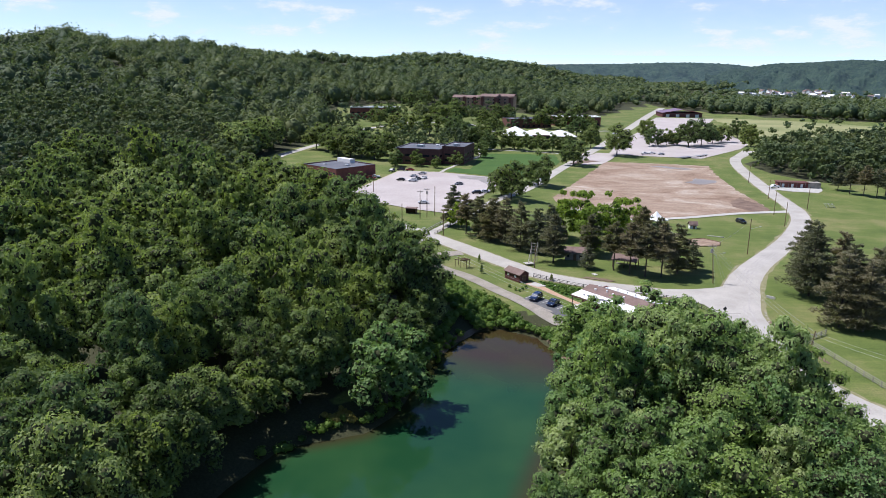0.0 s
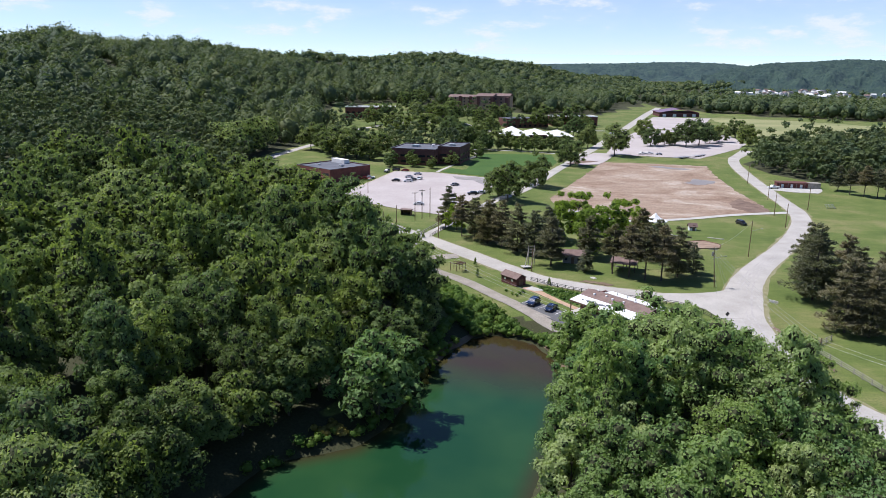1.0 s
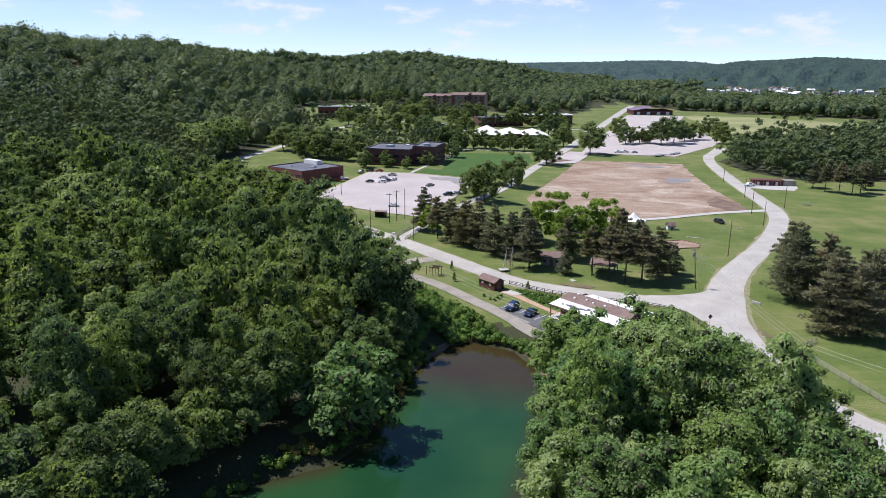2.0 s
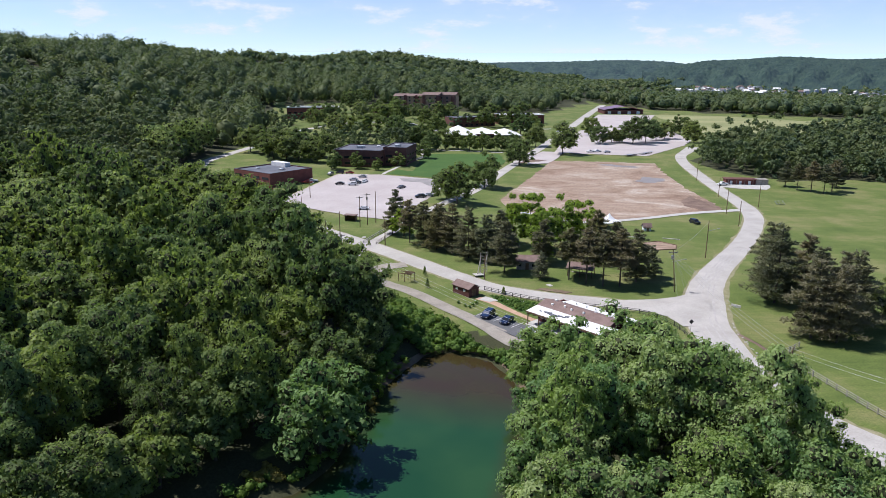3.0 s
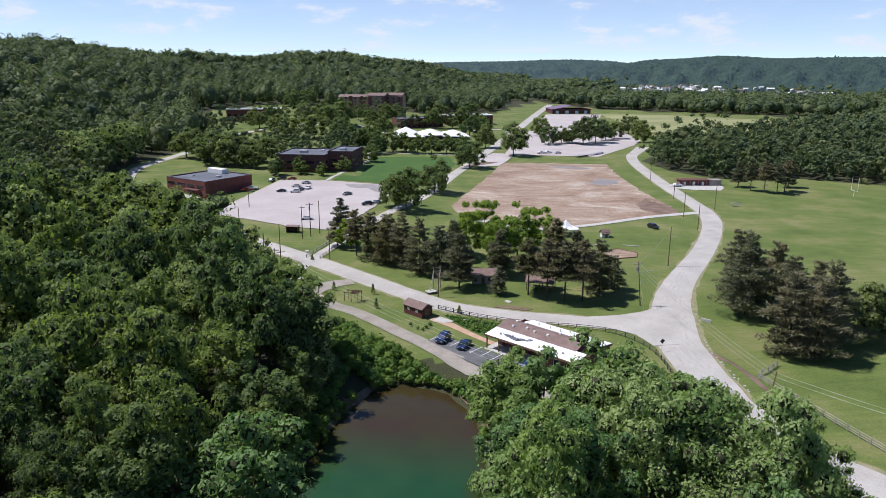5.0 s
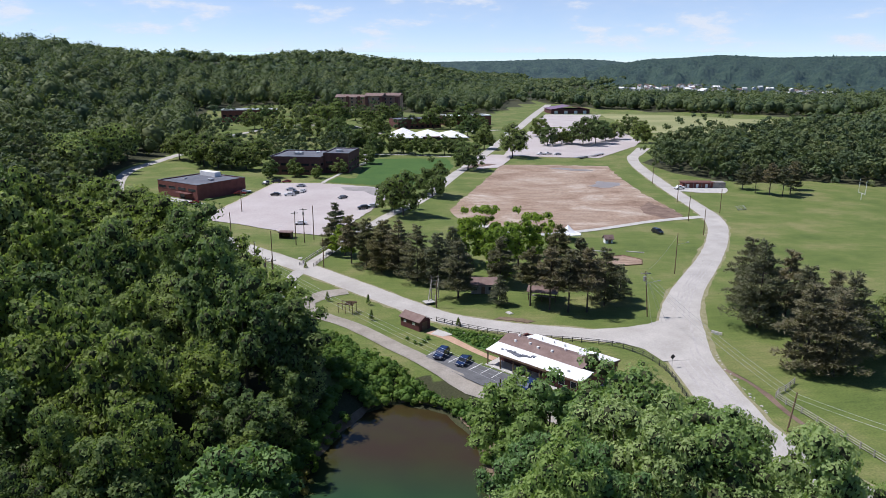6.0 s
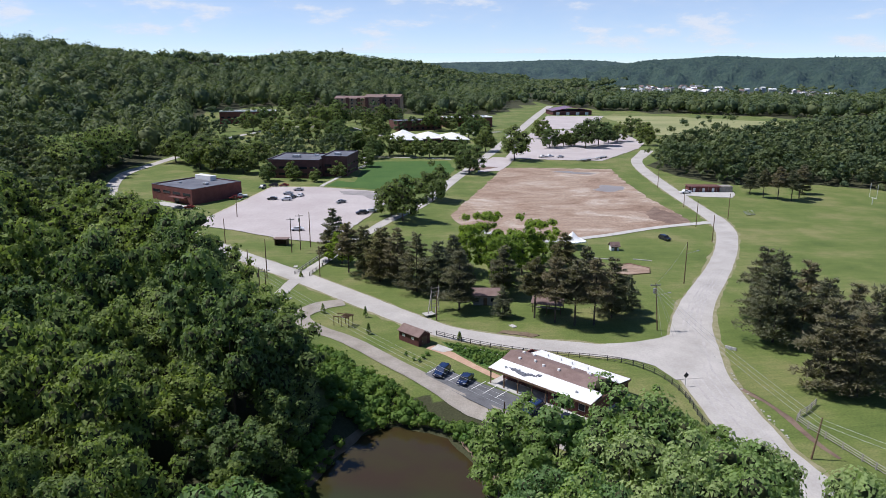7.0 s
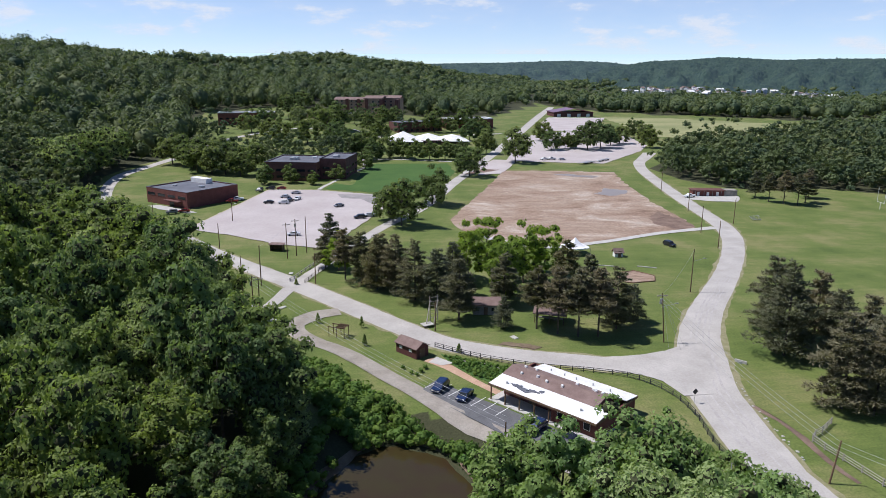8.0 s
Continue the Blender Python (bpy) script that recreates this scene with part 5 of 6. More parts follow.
def canopy_tent():
    t = tagged(empty("canopy_tent", (77.7, 269, 0), 10), "white peaked canopy tent on the lawn", "tent")
    b = bmesh.new()
    n, rings = 16, 7
    prev = None
    for r in range(rings + 1):
        u = r / rings
        rad = 3.8 * u + 0.02
        z = 2.6 + 2.9 * (1 - u) ** 1.9
        ring = []
        for k in range(n):
            a = 2 * math.pi * (k + 0.5) / n
            sq = 1 / max(abs(math.cos(a)), abs(math.sin(a)))
            ring.append(b.verts.new((rad * sq * math.cos(a), rad * sq * math.sin(a), z)))
        if prev:
            for k in range(n):
                b.faces.new((prev[k], ring[k], ring[(k + 1) % n], prev[(k + 1) % n]))
        prev = ring
    low = [b.verts.new(v.co - Vector((0, 0, 0.35))) for v in prev]
    for k in range(n):
        b.faces.new((prev[k], low[k], low[(k + 1) % n], prev[(k + 1) % n]))
    part("canopy", b, CANVAS, t)
    for x in (-3.6, 3.6):
        for y in (-3.6, 3.6):
            part("pole", cyl(bmesh.new(), (x, y, -0.1), (x, y, 2.5), 0.06, 0.06), STEEL, t)


canopy_tent()


# ---- vehicles ----
def car_kind(kind, colour, label):
    """A vehicle that stands off the view's ground plan only as mesh data: body, glass, wheels and lamps."""
    L, W = (4.6, 1.82) if kind == "sedan" else (4.7, 1.9) if kind == "suv" else (5.6, 2.0)
    prof = {"sedan": [(0, 0.35), (0, 0.75), (0.9, 0.92), (1.7, 1.42), (3.1, 1.45), (3.95, 1.0), (4.6, 0.9), (4.6, 0.35)],
            "suv": [(0, 0.4), (0, 0.95), (1.05, 1.08), (1.7, 1.72), (4.1, 1.74), (4.65, 1.1), (4.7, 0.4)],
            "pickup": [(0, 0.45), (0, 1.0), (1.3, 1.1), (1.9, 1.8), (3.3, 1.8), (3.6, 1.12), (5.6, 1.1), (5.6, 0.45)]}[kind]
    b = bmesh.new()
    sides = []
    for y, k in ((-W / 2, 0.94), (-W / 2 + 0.1, 1.0), (W / 2 - 0.1, 1.0), (W / 2, 0.94)):
        sides.append([b.verts.new((x - L / 2, y * (0.86 if z > 1.2 else 1.0), z * (k if z > 0.6 else 1.0))) for x, z in prof])
    n = len(prof)
    for p, q in zip(sides[:-1], sides[1:]):
        for k in range(n):
            b.faces.new((p[k], p[(k + 1) % n], q[(k + 1) % n], q[k]))
    b.faces.new(sides[0][::-1])
    b.faces.new(sides[-1])
    bmesh.ops.recalc_face_normals(b, faces=b.faces)
    meshes = [("body", b, CAR_PAINT[colour])]
    x0, x1, zt = {"sedan": (1.05, 3.8, 1.36), "suv": (1.2, 4.4, 1.62), "pickup": (1.4, 3.5, 1.68)}[kind]
    g = bmesh.new()
    box(g, x0 + 0.5 - L / 2, x1 - 0.35 - L / 2, -W / 2 + 0.05, W / 2 - 0.05, 1.0, zt)
    meshes.append(("window", g, GLASS))
    g = bmesh.new()
    v = [g.verts.new((x - L / 2, y, z)) for x, y, z in ((x0 - 0.1, -W / 2 + 0.2, 1.0), (x0 - 0.1, W / 2 - 0.2, 1.0), (x0 + 0.56, W / 2 - 0.25, zt), (x0 + 0.56, -W / 2 + 0.25, zt))]
    w = [g.verts.new(k.co + Vector((0.1, 0, -0.06))) for k in v]
    g.faces.new(v)
    g.faces.new(w[::-1])
    for k in range(4):
        g.faces.new((v[k], w[k], w[(k + 1) % 4], v[(k + 1) % 4]))
    meshes.append(("windscreen", g, GLASS))
    out = []
    for nme, bm, m in meshes:
        me = bpy.data.meshes.new(nme)
        bm.to_mesh(me)
        bm.free()
        me.materials.append(m)
        out.append((nme, me, Matrix()))
    wh = cyl(bmesh.new(), (0, -0.12, 0), (0, 0.12, 0), 0.34, 0.34, 14)
    me = bpy.data.meshes.new("wheel")
    wh.to_mesh(me)
    wh.free()
    me.materials.append(RUBBER)
    for x in (0.85 - L / 2, L / 2 - 0.95):
        for y in (-W / 2 + 0.06, W / 2 - 0.06):
            out.append(("wheel", me, Matrix.Translation((x, y, 0.34))))
    for nme, x, m in (("headlight", -L / 2, LAMP), ("tail_light", L / 2, TAIL)):
        lm = boxed(-0.04, 0.04, -0.2, 0.2, -0.08, 0.08)
        me = bpy.data.meshes.new(nme)
        lm.to_mesh(me)
        lm.free()
        me.materials.append(m)
        for y in (-W / 2 + 0.3, W / 2 - 0.3):
            out.append((nme, me, Matrix.Translation((x, y, 0.72))))
    return out, label


CARS = {}


def park(kind, colour, x, y, turn, z=0.22, label=""):
    if (kind, colour) not in CARS:
        CARS[kind, colour] = car_kind(kind, colour, f"{colour} {kind}")
    meshes, _ = CARS[kind, colour]
    t = tagged(empty({"sedan": "car", "suv": "car", "pickup": "pickup_truck"}[kind], (x, y, z), turn), label or f"{colour} {kind} parked on a pale lot", "car" if kind != "pickup" else "truck", "parked cars")
    for nme, me, m in meshes:
        o = new(nme, me)
        o.parent = t
        o.matrix_basis = m


for a in [("suv", "blue", 21.8, 176.2, 58), ("sedan", "blue", 25.8, 172.2, 58), ("suv", "blue", 35.6, 158.8, 40), ("suv", "black", 39.3, 153.2, 40)]:
    park(*a, 0.16, f"dark {a[1]} {a[0]} in a marked asphalt stall".replace("dark black", "black"))
for a in [("sedan", "black", -29.3, 366.5, 0), ("sedan", "silver", -23.4, 379.5, 5), ("suv", "white", -22.9, 364.5, 0), ("sedan", "black", -20.8, 369.5, 60), ("sedan", "silver", -19.2, 389, 0), ("sedan", "white", -17.5, 373.5, 70),
          ("suv", "black", -32.2, 402.5, 0), ("sedan", "red", -27, 402, 0), ("suv", "grey", -37, 398, 70), ("sedan", "grey", 1.1, 355.5, 40), ("pickup", "white", -44, 375, 10), ("pickup", "red", -45.5, 370.3, 0),
          ("suv", "black", 9.5, 330.5, 10), ("sedan", "silver", 13.6, 334, 10), ("sedan", "white", -14.3, 304.5, 0), ("suv", "grey", -66, 348.5, 20), ("sedan", "red", -61.7, 351, 0),
          ("pickup", "white", 129.9, 495, 20), ("pickup", "white", 135, 496, 10), ("sedan", "silver", 141, 493, 10), ("pickup", "white", 161.7, 359.6, 15), ("suv", "white", 140, 640, 0), ("sedan", "silver", 150, 650, 60), ("sedan", "white", 120, 560, 60)]:
    park(*a)
park("suv", "black", 112.8, 275, 105, 0.02, "black suv parked on the grass")


def trailer(x, y, turn, L):
    t = tagged(empty("flatbed_trailer", (x, y, 0.2), turn), "grey flatbed trailer parked at the lot's edge", "trailer", "trailers")
    part("deck", boxed(0, L, -1.1, 1.1, 0.75, 0.95, 0.04), STEEL, t)
    for px in (L * 0.6, L * 0.72):
        for py in (-1.0, 1.0):
            part("wheel", cyl(bmesh.new(), (px, py - 0.12, 0.38), (px, py + 0.12, 0.38), 0.38, 0.38, 12), RUBBER, t)
    part("drawbar", boxed(-1.4, 0, -0.1, 0.1, 0.6, 0.75), STEEL, t)


for a in ((150, 476, 25, 9), (160, 481, 40, 9), (166, 486, 45, 8), (146, 472.5, 20, 7)):
    trailer(*a)


# ---- poles, wires, fences ----
def pole(x, y, h, arms=1, lamp=0.0, tilt=0.0, turn=0.0, tank=False):
    t = tagged(empty("utility_pole" if not lamp else "street_lamp", (x, y, float(height(x, y))), turn), "tall weathered timber pole with crossarm" if not lamp else "timber pole with a lamp arm", "pole", "poles")
    part("pole", cyl(bmesh.new(), (0, 0, -0.5), (tilt, 0, h), 0.16, 0.11), WOOD_BROWN, t)
    for k in range(arms):
        b = boxed(-1.2 + tilt, 1.2 + tilt, -0.08, 0.08, h - 0.7 - k * 1.1, h - 0.53 - k * 1.1)
        part("crossarm", b, WOOD_GREY, t)
        for u in (-1.05, -0.4, 0.4, 1.05):
            part("insulator", cyl(bmesh.new(), (u + tilt, 0, h - 0.53 - k * 1.1), (u + tilt, 0, h - 0.3 - k * 1.1), 0.06, 0.04, 6), STEEL, t)
    if lamp:
        part("lamp_arm", cyl(bmesh.new(), (tilt, 0, h * 0.72), (tilt + lamp, 0, h * 0.78), 0.05, 0.04, 6), STEEL, t)
        part("lamp_head", boxed(tilt + lamp - 0.1, tilt + lamp + 0.6, -0.15, 0.15, h * 0.78 - 0.06, h * 0.78 + 0.1, 0.03), STEEL, t)
    if tank:
        part("transformer", cyl(bmesh.new(), (tilt, 0.4, h - 2.6), (tilt, 0.4, h - 1.5), 0.3, 0.3, 12), STEEL, t)
    return Vector((x + tilt, y, h - 0.3))


P1 = pole(-22.7, 237.3, 11.0, 0)
P2 = pole(-19, 246.2, 11.5, 0)
P3 = pole(-17.9, 221, 10.5, 1, 0, 0, 30, True)
P4 = pole(-16.4, 221.2, 10.0, 1, 0, 0, 30)
P5 = pole(96.3, 226.4, 12.0, 0, 3.0)
P6 = pole(73.9, 193.5, 11.5, 1, 3.2, -1.3, 0, True)
P7 = pole(127.6, 269.9, 9.5, 0)
P8 = pole(152.8, 305, 10.0, 0)
P9 = pole(155, 375.4, 9.5, 0)
P10 = pole(74.4, 138.6, 7.0, 0, 0, 0.9)
P11 = pole(-14.1, 274, 11.5, 1, 0, 0, 10)
P12 = pole(-11.5, 277, 12.0, 1, 0, 0, 10, True)
P13 = pole(-8.5, 280.4, 12.0, 0)
P14 = pole(-67, 313.2, 10.5, 0)
P15 = pole(-70, 336, 8.5, 0, 1.2)
P16 = pole(-39.5, 331.5, 9.0, 0, 1.2)
P17 = pole(133, 292.3, 10, 0)
P18 = pole(-37.4, 289.5, 8.5, 0)
P19 = pole(146, 329, 9.0, 0)
P20 = pole(-4.2, 246, 9.0, 0)
P21 = pole(24.5, 206.5, 7.0, 0)


P22 = pole(28.5, 150.5, 8.0, 0)


def wire(a, b, sag=0.8, name="power_cable"):
    cu = bpy.data.curves.new(name, "CURVE")
    cu.dimensions = "3D"
    cu.bevel_depth = 0.018
    s = cu.splines.new("POLY")
    s.points.add(12)
    for k in range(13):
        u = k / 12
        p = Vector(a).lerp(Vector(b), u) - Vector((0, 0, 4 * sag * u * (1 - u)))
        s.points[k].co = (*p, 1)
    me = bpy.data.meshes.new_from_object(bpy.data.objects.new(name, cu))
    me.materials.append(STEEL)
    tagged(new(name, me), "thin grey overhead cable between poles", "cable", "overhead cables")


for dz in (0, -0.9, -1.8):
    o = Vector((0, 0, dz))
    wire(P3 + o, P22 + o, 1.2)
    wire(P6 + o, P10 + o, 1.0)
wire(P10, Vector((96, 98, 11)), 1.0)
wire(P10 - Vector((0, 0, 0.8)), Vector((96, 98, 10.2)), 1.0)
wire(P1, P3, 0.4)
wire(P2, P12, 0.5)
wire(P5, P6, 0.9)
for g in ((72.2, 187), (75.5, 188.5), (77, 190)):
    wire(P6 - Vector((0, 0, 0.6)), (g[0], g[1], 0), 0.0, "guy_wire")


def rail_fence(name, pts, h, rails, gap, mat, label, size=0.06):
    """Posts and rails, each a part, along a line."""
    t = tagged(empty(name), label, "fence")
    s = spline([(x, y, 0) for x, y in pts], gap)
    b = boxed(-size, size, -size, size, -0.3, h)
    pm = bpy.data.meshes.new("post")
    b.to_mesh(pm)
    b.free()
    pm.materials.append(mat)
    for p, q in zip(s[:-1], s[1:]):
        z0, z1 = float(height(p[0], p[1])), float(height(q[0], q[1]))
        o = new("post", pm)
        o.parent = t
        o.matrix_basis = pose(p[0], p[1], z0, 0, 0, math.degrees(math.atan2(q[1] - p[1], q[0] - p[0])))
        for r in range(rails):
            z = h * (r + 1) / rails - 0.08
            part("rail", cyl(bmesh.new(), (p[0], p[1], z0 + z), (q[0], q[1], z1 + z), size * 0.8, size * 0.8, 4), mat, t)


rail_fence("rail_fence", [(86.5, 155), (83, 152.4), (79.6, 150), (80.6, 144), (81.8, 137), (83, 129.5), (84.4, 122), (88, 107)], 1.25, 3, 2.4, WOOD_GREY, "weathered grey timber rail fence round a field", 0.09)
rail_fence("rail_fence", [(23.3, 196.9), (31.9, 189.7), (42.4, 183.7), (53, 180), (58.9, 177.2), (62.1, 173.7), (64.3, 168.6), (64.8, 160.9), (63.4, 152), (63, 142)], 1.15, 3, 2.2, PAINT_BLACK, "dark stained timber rail fence along the road", 0.07)
rail_fence("bridge_rail", [(-7.2, 247), (-2, 262), (4.5, 278)], 1.1, 2, 2.5, WOOD_GREY, "grey timber rail along a narrow drive", 0.09)
rail_fence("bridge_rail", [(-11.4, 249), (-6.6, 262), (0.5, 280)], 1.1, 2, 2.5, CONCRETE, "pale rail along a narrow drive", 0.12)


# ---- small things round the visitor building ----
sheet("parking_bay", [(18, 176), (21.3, 180.2), (29.2, 170.6), (33, 166.5), (41, 156.5), (46, 150), (43, 143), (37, 148), (25.2, 165.2)], 0.155, ASPHALT, "dark asphalt parking bay with white stall lines", "parking lot", step=2, ragged=0.1)
for k in range(7):
    u = Vector((0.665, -0.747, 0)) * (2.75 * k)
    c = Vector((19.0, 177.2, 0)) + u
    d = Vector((0.75, 0.66, 0))
    b = bmesh.new()
    v = [b.verts.new(p) for p in (c, c + d * 4.4, c + d * 4.4 + Vector((0.09, -0.1, 0)), c + Vector((0.09, -0.1, 0)))]
    for q in v:
        q.co.z = 0.175
    b.faces.new(v[::-1])
    tagged(part("stall_line", b, PAINT_WHITE), "white painted stall line on asphalt", "road marking", "stall lines", kind="structure")
ribbon("path", [(21, 190.5, 2.4), (24.8, 186, 2.2), (28.5, 179.5, 1.8), (32.5, 173.5, 1.8)], 0.12, PATH_TAN, "tan brick garden path", "path", ragged=0.03)
sheet("path_apron", [(21, 189), (23.5, 187), (26, 187.8), (23, 191.5)], 0.16, CONCRETE, "pale concrete slab before a shed door", "path", step=1, ragged=0.05)
ribbon("garden_edge", [(25.5, 188, 0.4), (28, 188.6, 0.4), (31.5, 187.4, 0.4), (35, 184, 0.4)], 0.2, CONCRETE, "curved pale stone garden edge", "garden edge", ragged=0.02)
_rng = np.random.default_rng(15)
GARDEN = np.array([(24, 193), (31, 188.5), (39.5, 183.5), (36.5, 180.5), (33, 176.5), (30, 180), (26, 186.5)], float)
sheet("garden_bed", [tuple(p) for p in GARDEN], 0.08, LAWN_DARK, "mulched garden bed", "garden bed", step=1, ragged=0.3)
clump_field("garden_plants", list(zip(*scatter(GARDEN, 0.95, _rng, 0.3))), 26, 0.16, 0.5, 0.7, 44, "mixed low green garden plants")
clump_field("garden_plants", [(a, b) for a, b in [(17, 184), (18, 183), (19, 184.5), (20, 186), (15.5, 186.5)]], 26, 0.16, 0.6, 0.9, 45, "low green shrubs beside a shed")


def sapling(x, y, h):
    t = tagged(empty("sapling", (x, y, 0)), "small dark evergreen sapling on the lawn", "tree", "saplings")
    rng = np.random.default_rng(int(abs(x * 10)))
    part("stem", cyl(bmesh.new(), (0, 0, -0.1), (0, 0, h * 0.6), 0.05, 0.03, 6), BARK, t)
    n = 260
    u = rng.uniform(0.12, 1, n)
    a = rng.uniform(0, 6.28, n)
    r = 0.65 * (1 - u) ** 0.7 * rng.uniform(0.6, 1.1, n)
    v, f = leaf_quads(rng, np.stack([r * np.cos(a), r * np.sin(a), u * h], 1), unit(rng.normal(size=(n, 3)) + (0, 0, 0.4)), rng.uniform(0.1, 0.2, n))
    o = new("crown", mesh_from("crown", v, f, LEAF))
    o.parent = t


for a in ((-2.4, 215, 2.6), (7.8, 210.7, 2.8), (8.2, 199.7, 2.6), (28, 193.5, 2.0), (-9.5, 246, 1.8)):
    sapling(*a)


def road_sign(x, y, turn, h=2.3):
    t = tagged(empty("road_sign", (x, y, float(height(x, y))), turn), "diamond road sign seen from behind on a post", "sign")
    part("post", cyl(bmesh.new(), (0, 0, -0.2), (0, 0, h), 0.04, 0.04, 6), STEEL, t)
    b = boxed(-0.42, 0.42, -0.015, 0.015, -0.42, 0.42)
    bmesh.ops.rotate(b, verts=b.verts, cent=(0, 0, 0), matrix=Matrix.Rotation(radians(45), 3, "Y"))
    bmesh.ops.translate(b, verts=b.verts, vec=(0, -0.05, h))
    part("plate", b, PAINT_BLACK, t)


road_sign(66.8, 165.2, 10)


def stone(x, y, s, mat, name, label, seed):
    rng = np.random.default_rng(seed)
    b = bmesh.new()
    bmesh.ops.create_icosphere(b, subdivisions=2, radius=s)
    for v in b.verts:
        v.co *= float(rng.uniform(0.75, 1.15))
        v.co.z *= 0.55
    o = part(name, b, mat)
    o.matrix_world = pose(x, y, float(height(x, y)) + s * 0.2)
    tagged(o, label, "rock", "roadside stones")


for k in range(26):
    u = k / 25
    p = Vector((80.2, 180)).lerp(Vector((76.9, 162)), u) if k % 2 else Vector((76.6, 160)).lerp(Vector((74.6, 144)), u)
    stone(p[0] + random.uniform(-0.3, 0.3), p[1] + random.uniform(-1.2, 1.2), random.uniform(0.12, 0.32), CONCRETE, "roadside_stone", "pale stone along the road's grassy edge", k)
for k, (x, y) in enumerate(((-19, 229), (-11.7, 227), (-11.8, 257), (41.6, 200.2))):
    b = boxed(-0.9, 0.9, -0.6, 0.6, -0.05, 0.18, 0.05)
    o = part("concrete_slab", b, CONCRETE)
    o.matrix_world = pose(x, y, 0.02, 0, 0, 20 + 31 * k)
    tagged(o, "pale concrete slab lying in the grass", "slab", "concrete slabs")


def culvert():
    t = tagged(empty("culvert", (84.8, 180.9, 0), -50), "grey concrete culvert end in the grass", "culvert")
    part("headwall", boxed(-1.2, 1.2, -0.15, 0.15, -0.2, 0.6), CONCRETE, t)
    part("pipe", cyl(bmesh.new(), (0, -0.5, 0.1), (0, 0.2, 0.1), 0.35, 0.35, 14), STEEL, t)


culvert()


def post_box(x, y):
    t = tagged(empty("survey_tripod", (x, y, 0)), "dark metal frame standing beside the road", "frame")
    for a in (0, 2.1, 4.2):
        part("leg", cyl(bmesh.new(), (0.7 * math.cos(a), 0.7 * math.sin(a), 0), (0, 0, 1.9), 0.06, 0.05, 6), STEEL, t)
    part("head", boxed(-0.25, 0.25, -0.25, 0.25, 1.85, 2.2, 0.05), PAINT_BLACK, t)


post_box(62.4, 144.5)
sheet("play_area", [(80.5, 238), (84, 236), (91, 237), (93, 242), (89, 247.5), (83, 246)], 0.1, DIRT, "bare brown play area edged with timber", "play area", step=1.2, ragged=0.3)
for a, b2 in (((80.5, 238), (84, 236)), ((84, 236), (91, 237)), ((91, 237), (93, 242)), ((93, 242), (89, 247.5)), ((89, 247.5), (83, 246))):
    t = part("timber_edge", cyl(bmesh.new(), (*a, 0.15), (*b2, 0.15), 0.16, 0.16, 6), WOOD_BROWN)
    tagged(t, "brown timber edging of a play area", "edging", "timber edging")
for a, b2 in (((80.6, 254.6), (85.5, 252.5)), ((80.6, 254.6), (79.6, 259)), ((92, 252), (97, 249.5))):
    t = part("timber_edge", cyl(bmesh.new(), (*a, 0.12), (*b2, 0.12), 0.18, 0.18, 6), CONCRETE)
    tagged(t, "pale kerb of a sand bed", "edging", "timber edging")


def goal(x, y, turn):
    t = tagged(empty("goal_post", (x, y, 0), turn), "white goal post on the playing field", "goal")
    part("stem", cyl(bmesh.new(), (0, 0, -0.2), (0, 0, 3), 0.1, 0.1), PAINT_WHITE, t)
    part("crossbar", cyl(bmesh.new(), (-2.8, 0, 3), (2.8, 0, 3), 0.08, 0.08), PAINT_WHITE, t)
    for u in (-2.8, 2.8):
        part("upright", cyl(bmesh.new(), (u, 0, 3), (u, 0, 9), 0.07, 0.07), PAINT_WHITE, t)


goal(230, 324, 80)


def bleachers(x, y, turn):
    t = tagged(empty("bleachers", (x, y, 0), turn), "small grey metal bleachers on the grass", "bleachers")
    for k in range(4):
        part("plank", boxed(0, 4.5, k * 0.6, k * 0.6 + 0.3, 0.35 + 0.35 * k, 0.4 + 0.35 * k), STEEL, t)
    for u in (0.4, 2.2, 4.1):
        part("frame", cyl(bmesh.new(), (u, 0, 0), (u, 2.2, 1.5), 0.05, 0.05, 6), STEEL, t)


bleachers(163, 309, 10)


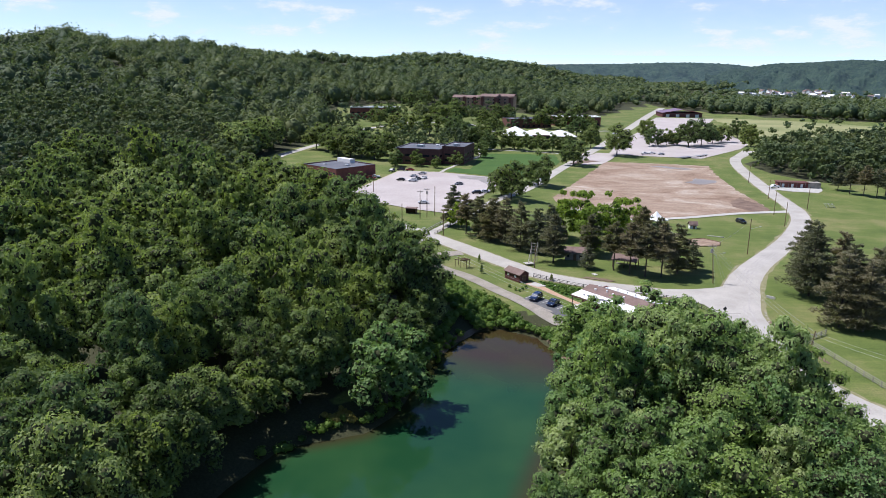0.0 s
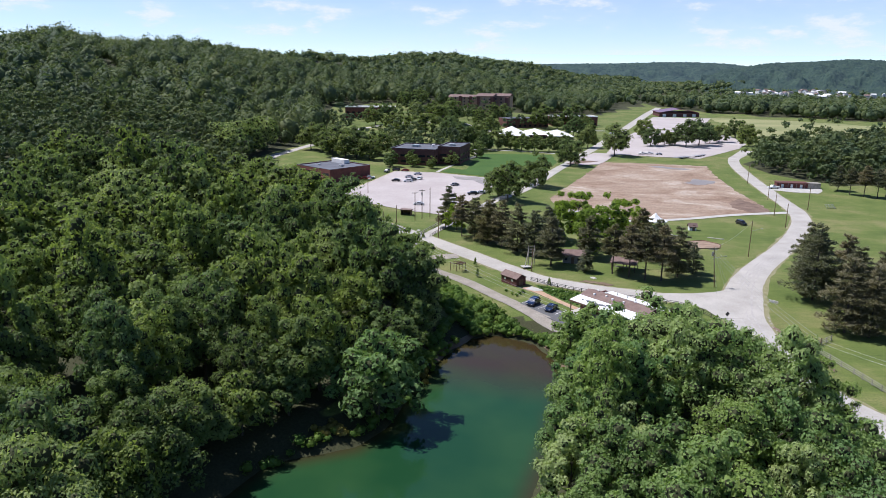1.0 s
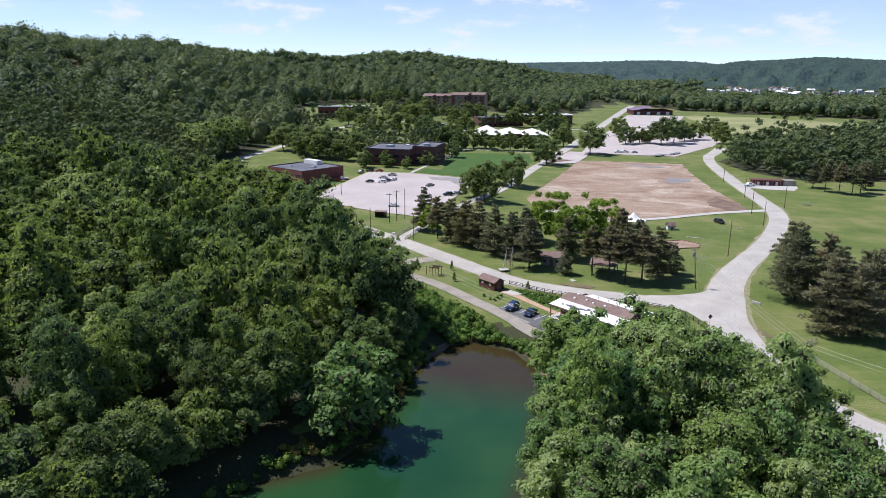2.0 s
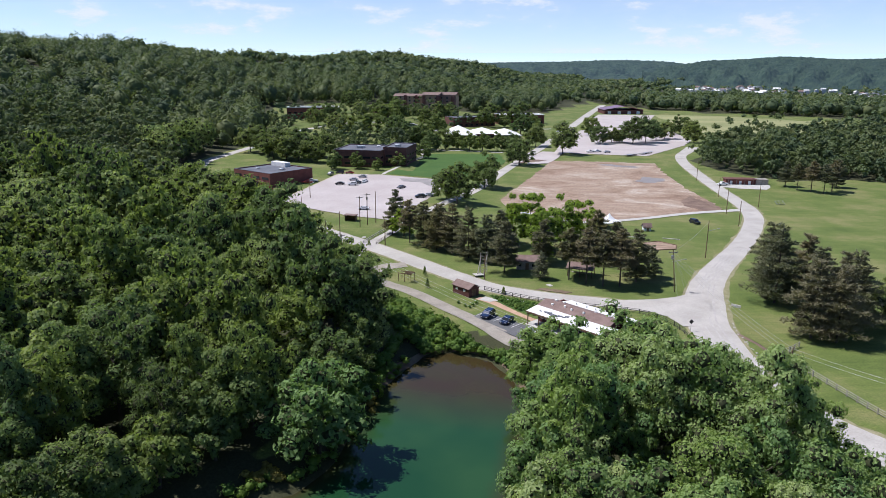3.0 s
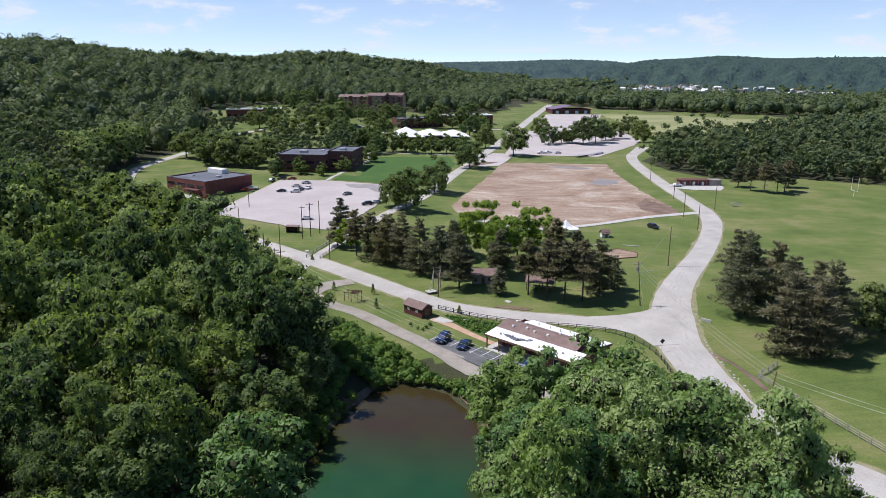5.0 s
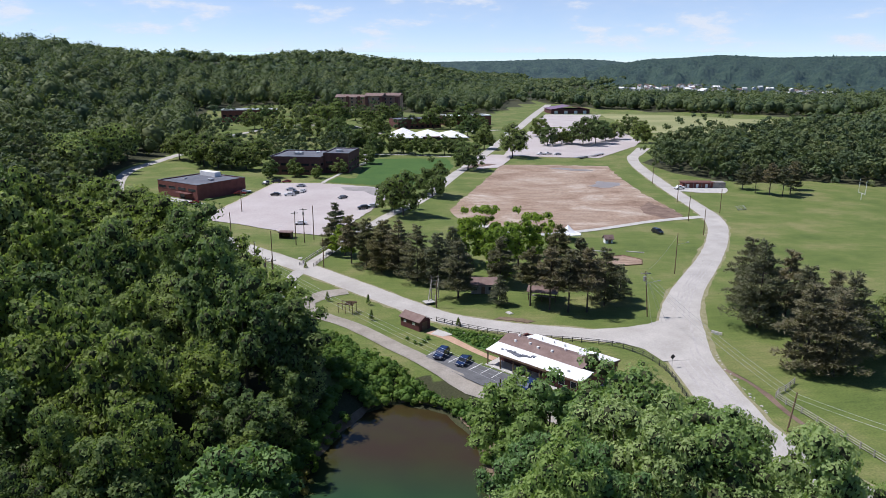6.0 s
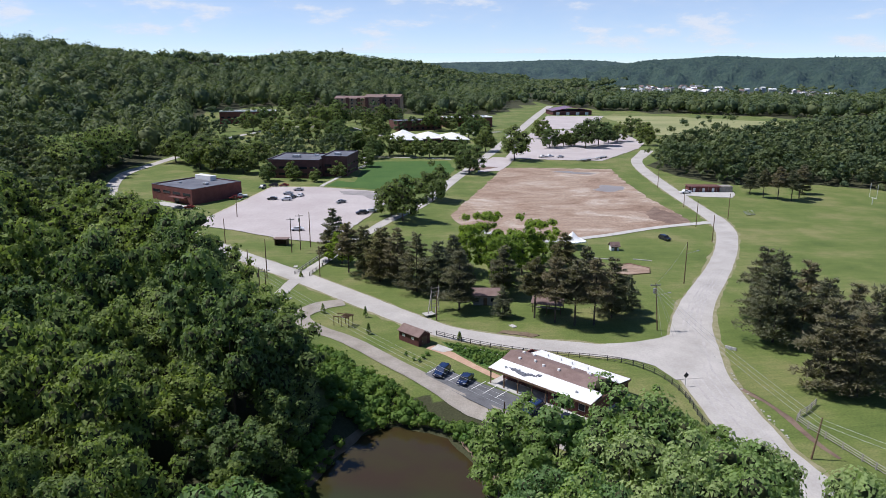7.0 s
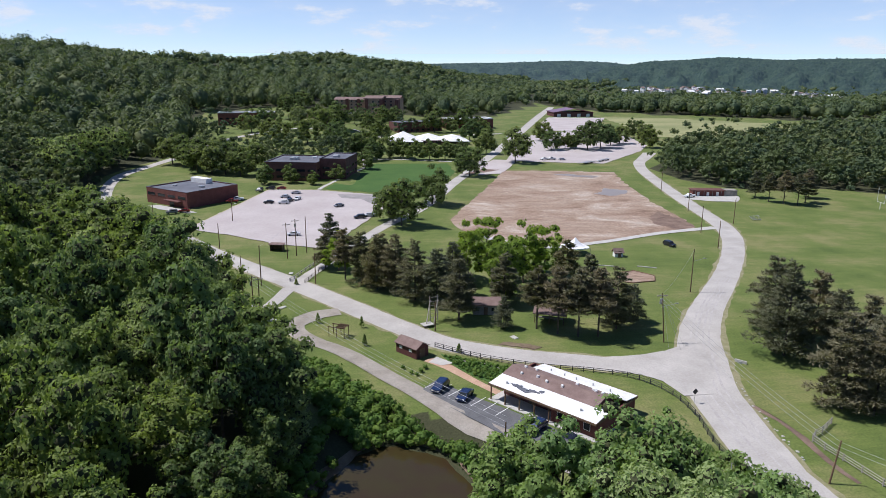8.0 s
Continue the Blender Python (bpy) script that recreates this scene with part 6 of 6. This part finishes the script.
# ---- the far town ----
def far_houses():
    rng = np.random.default_rng(77)
    walls = [PAINT_WHITE, CONCRETE, paint("pale_grey_siding", (0.5, 0.52, 0.55), 0.7), paint("cream_siding", (0.6, 0.55, 0.45), 0.7)]
    roofs = [ROOF_GREY, SHINGLE, MEMBRANE]
    kinds = []
    for k in range(6):
        L, W, H = rng.uniform(10, 16), rng.uniform(8, 11), rng.uniform(4.5, 7)
        a = gable_walls(bmesh.new(), -L / 2, L / 2, -W / 2, W / 2, -14, H, H + 2.6)
        ma = bpy.data.meshes.new("wall")
        a.to_mesh(ma)
        a.free()
        ma.materials.append(walls[k % 4])
        a = gable(bmesh.new(), -L / 2 - 0.5, L / 2 + 0.5, -W / 2 - 0.5, W / 2 + 0.5, H, H + 3.0, 0.3)
        mb = bpy.data.meshes.new("roof")
        a.to_mesh(mb)
        a.free()
        mb.materials.append(roofs[k % 3])
        kinds.append((ma, mb))
    for c, n, sp in (((23.2, 1640), 26, 1.3), ((26.2, 1680), 22, 1.8), ((33.4, 1480), 24, 1.6), ((29, 1620), 12, 2.4)):
        for _ in range(n):
            az, r = radians(c[0] + rng.normal(0, sp * 0.6)), c[1] + rng.normal(0, 80)
            x, y = r * math.sin(az), r * math.cos(az)
            t = tagged(empty("house", (x, y, float(height(x, y)) + 5.0), rng.uniform(0, 180)), "pale gabled house in a distant town", "house", "distant houses")
            s = rng.uniform(0.55, 0.9)
            t.scale = (s, s, s)
            for nme, me in zip(("wall", "roof"), kinds[int(rng.integers(6))]):
                o = new(nme, me)
                o.parent = t


far_houses()


# ---- far ridges ----
def far_ridge(name, r, depth, crest, haze_glow, seed, label):
    """A distant wooded ridge: a slope with a canopy of rounded tops, its air haze painted on as blue emission."""
    m, n, l, b = material(name + "_canopy", 1.0)
    t = noise_node(n, l, 0.02, 8, rough=0.75)
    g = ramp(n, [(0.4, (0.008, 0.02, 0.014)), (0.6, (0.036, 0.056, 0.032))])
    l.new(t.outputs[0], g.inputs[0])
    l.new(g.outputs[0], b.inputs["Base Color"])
    # the slope glows a flat blue to stand for haze in the air
    b.inputs["Emission Color"].default_value = (*haze_glow, 1)
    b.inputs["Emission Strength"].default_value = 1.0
    rng = np.random.default_rng(seed)
    az = np.arange(crest[0][0], crest[-1][0], 0.09)
    el = np.interp(az, [p[0] for p in crest], [p[1] for p in crest])
    el = np.convolve(np.pad(el, 6, mode="edge"), np.ones(13) / 13, "valid")
    rows = np.linspace(0, 1, 80)
    A, U = np.meshgrid(np.radians(az), rows)
    wave = (12 * np.sin(np.degrees(A) * 2.3 + U * 6) + 10 * np.sin(np.degrees(A) * 4.1 - U * 9 + 1) + 12 * np.sin(np.degrees(A) * 0.9 - U * 13 + 1)) * (1 - U) * np.clip(U * 3, 0, 1) + rng.normal(0, 1.0, A.shape) * 2.6
    top = 59 + r * np.tan(np.radians(el))[None, :]
    Z = -4 + (top + 4) * U ** 1.1 + wave * np.clip(U * 4, 0, 1) * np.where(U > 0.99, 0.35, 1.0)
    D = r - depth * (1 - U) + rng.normal(0, 6, A.shape)
    v = np.stack([D * np.sin(A), D * np.cos(A), Z], -1).reshape(-1, 3)
    i = np.arange(len(v)).reshape(A.shape)
    f = np.stack([i[:-1, :-1], i[:-1, 1:], i[1:, 1:], i[1:, :-1]], -1).reshape(-1, 4)
    tagged(new("backdrop", mesh_from("backdrop", v, f, m, True)), label, "hills", kind="structure")


far_ridge("blue_ridge", 4200, 1500, [(2, 0.0), (6, 0.02), (9, 0.1), (12.5, 0.14), (16.4, 0.29), (18.5, 0.27), (20, 0.2), (22, 0.0), (26, -0.1)], (0.016, 0.03, 0.046), 61, "hazy blue green wooded ridge in the far distance")
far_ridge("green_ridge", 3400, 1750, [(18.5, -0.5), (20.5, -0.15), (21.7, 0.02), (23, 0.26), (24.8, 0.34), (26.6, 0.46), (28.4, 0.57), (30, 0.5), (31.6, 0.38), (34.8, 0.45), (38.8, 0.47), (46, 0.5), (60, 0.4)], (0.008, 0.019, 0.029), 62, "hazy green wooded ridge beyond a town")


# ---- clouds ----
def clouds():
    m, n, l, b = material("thin_cloud", 1.0)
    tc = n.new("ShaderNodeTexCoord")
    mp = n.new("ShaderNodeMapping")
    mp.inputs["Scale"].default_value = (0.003, 0.003, 0.009)
    l.new(tc.outputs["Object"], mp.inputs["Vector"])
    t = n.new("ShaderNodeTexNoise")
    t.inputs["Scale"].default_value = 1.0
    t.inputs["Detail"].default_value = 7
    t.inputs["Roughness"].default_value = 0.58
    l.new(mp.outputs[0], t.inputs["Vector"])
    # the ramp's floor paints a glowing pale haze between the clouds
    r = ramp(n, [(0.4, (0.3, 0.3, 0.3)), (0.54, (0.36, 0.36, 0.36)), (0.66, (0.85, 0.85, 0.85))])
    l.new(t.outputs[0], r.inputs[0])
    tr = n.new("ShaderNodeBsdfTransparent")
    em = n.new("ShaderNodeEmission")
    em.inputs["Color"].default_value = (0.93, 0.965, 1, 1)
    em.inputs["Strength"].default_value = 0.68
    ms = n.new("ShaderNodeMixShader")
    l.new(r.outputs[0], ms.inputs[0])
    l.new(tr.outputs[0], ms.inputs[1])
    l.new(em.outputs[0], ms.inputs[2])
    l.new(ms.outputs[0], n["Material Output"].inputs["Surface"])
    az = np.radians(np.linspace(-60, 70, 60))
    zs = np.linspace(120, 900, 6)
    v = np.array([(4550 * math.sin(a), 4550 * math.cos(a), z) for z in zs for a in az])
    i = np.arange(len(v)).reshape(len(zs), len(az))
    f = np.stack([i[:-1, :-1], i[:-1, 1:], i[1:, 1:], i[1:, :-1]], -1).reshape(-1, 4)
    tagged(new("backdrop", mesh_from("backdrop", v, f, m, True)), "thin white fair weather clouds and pale haze low in the sky", "clouds", kind="structure")


clouds()
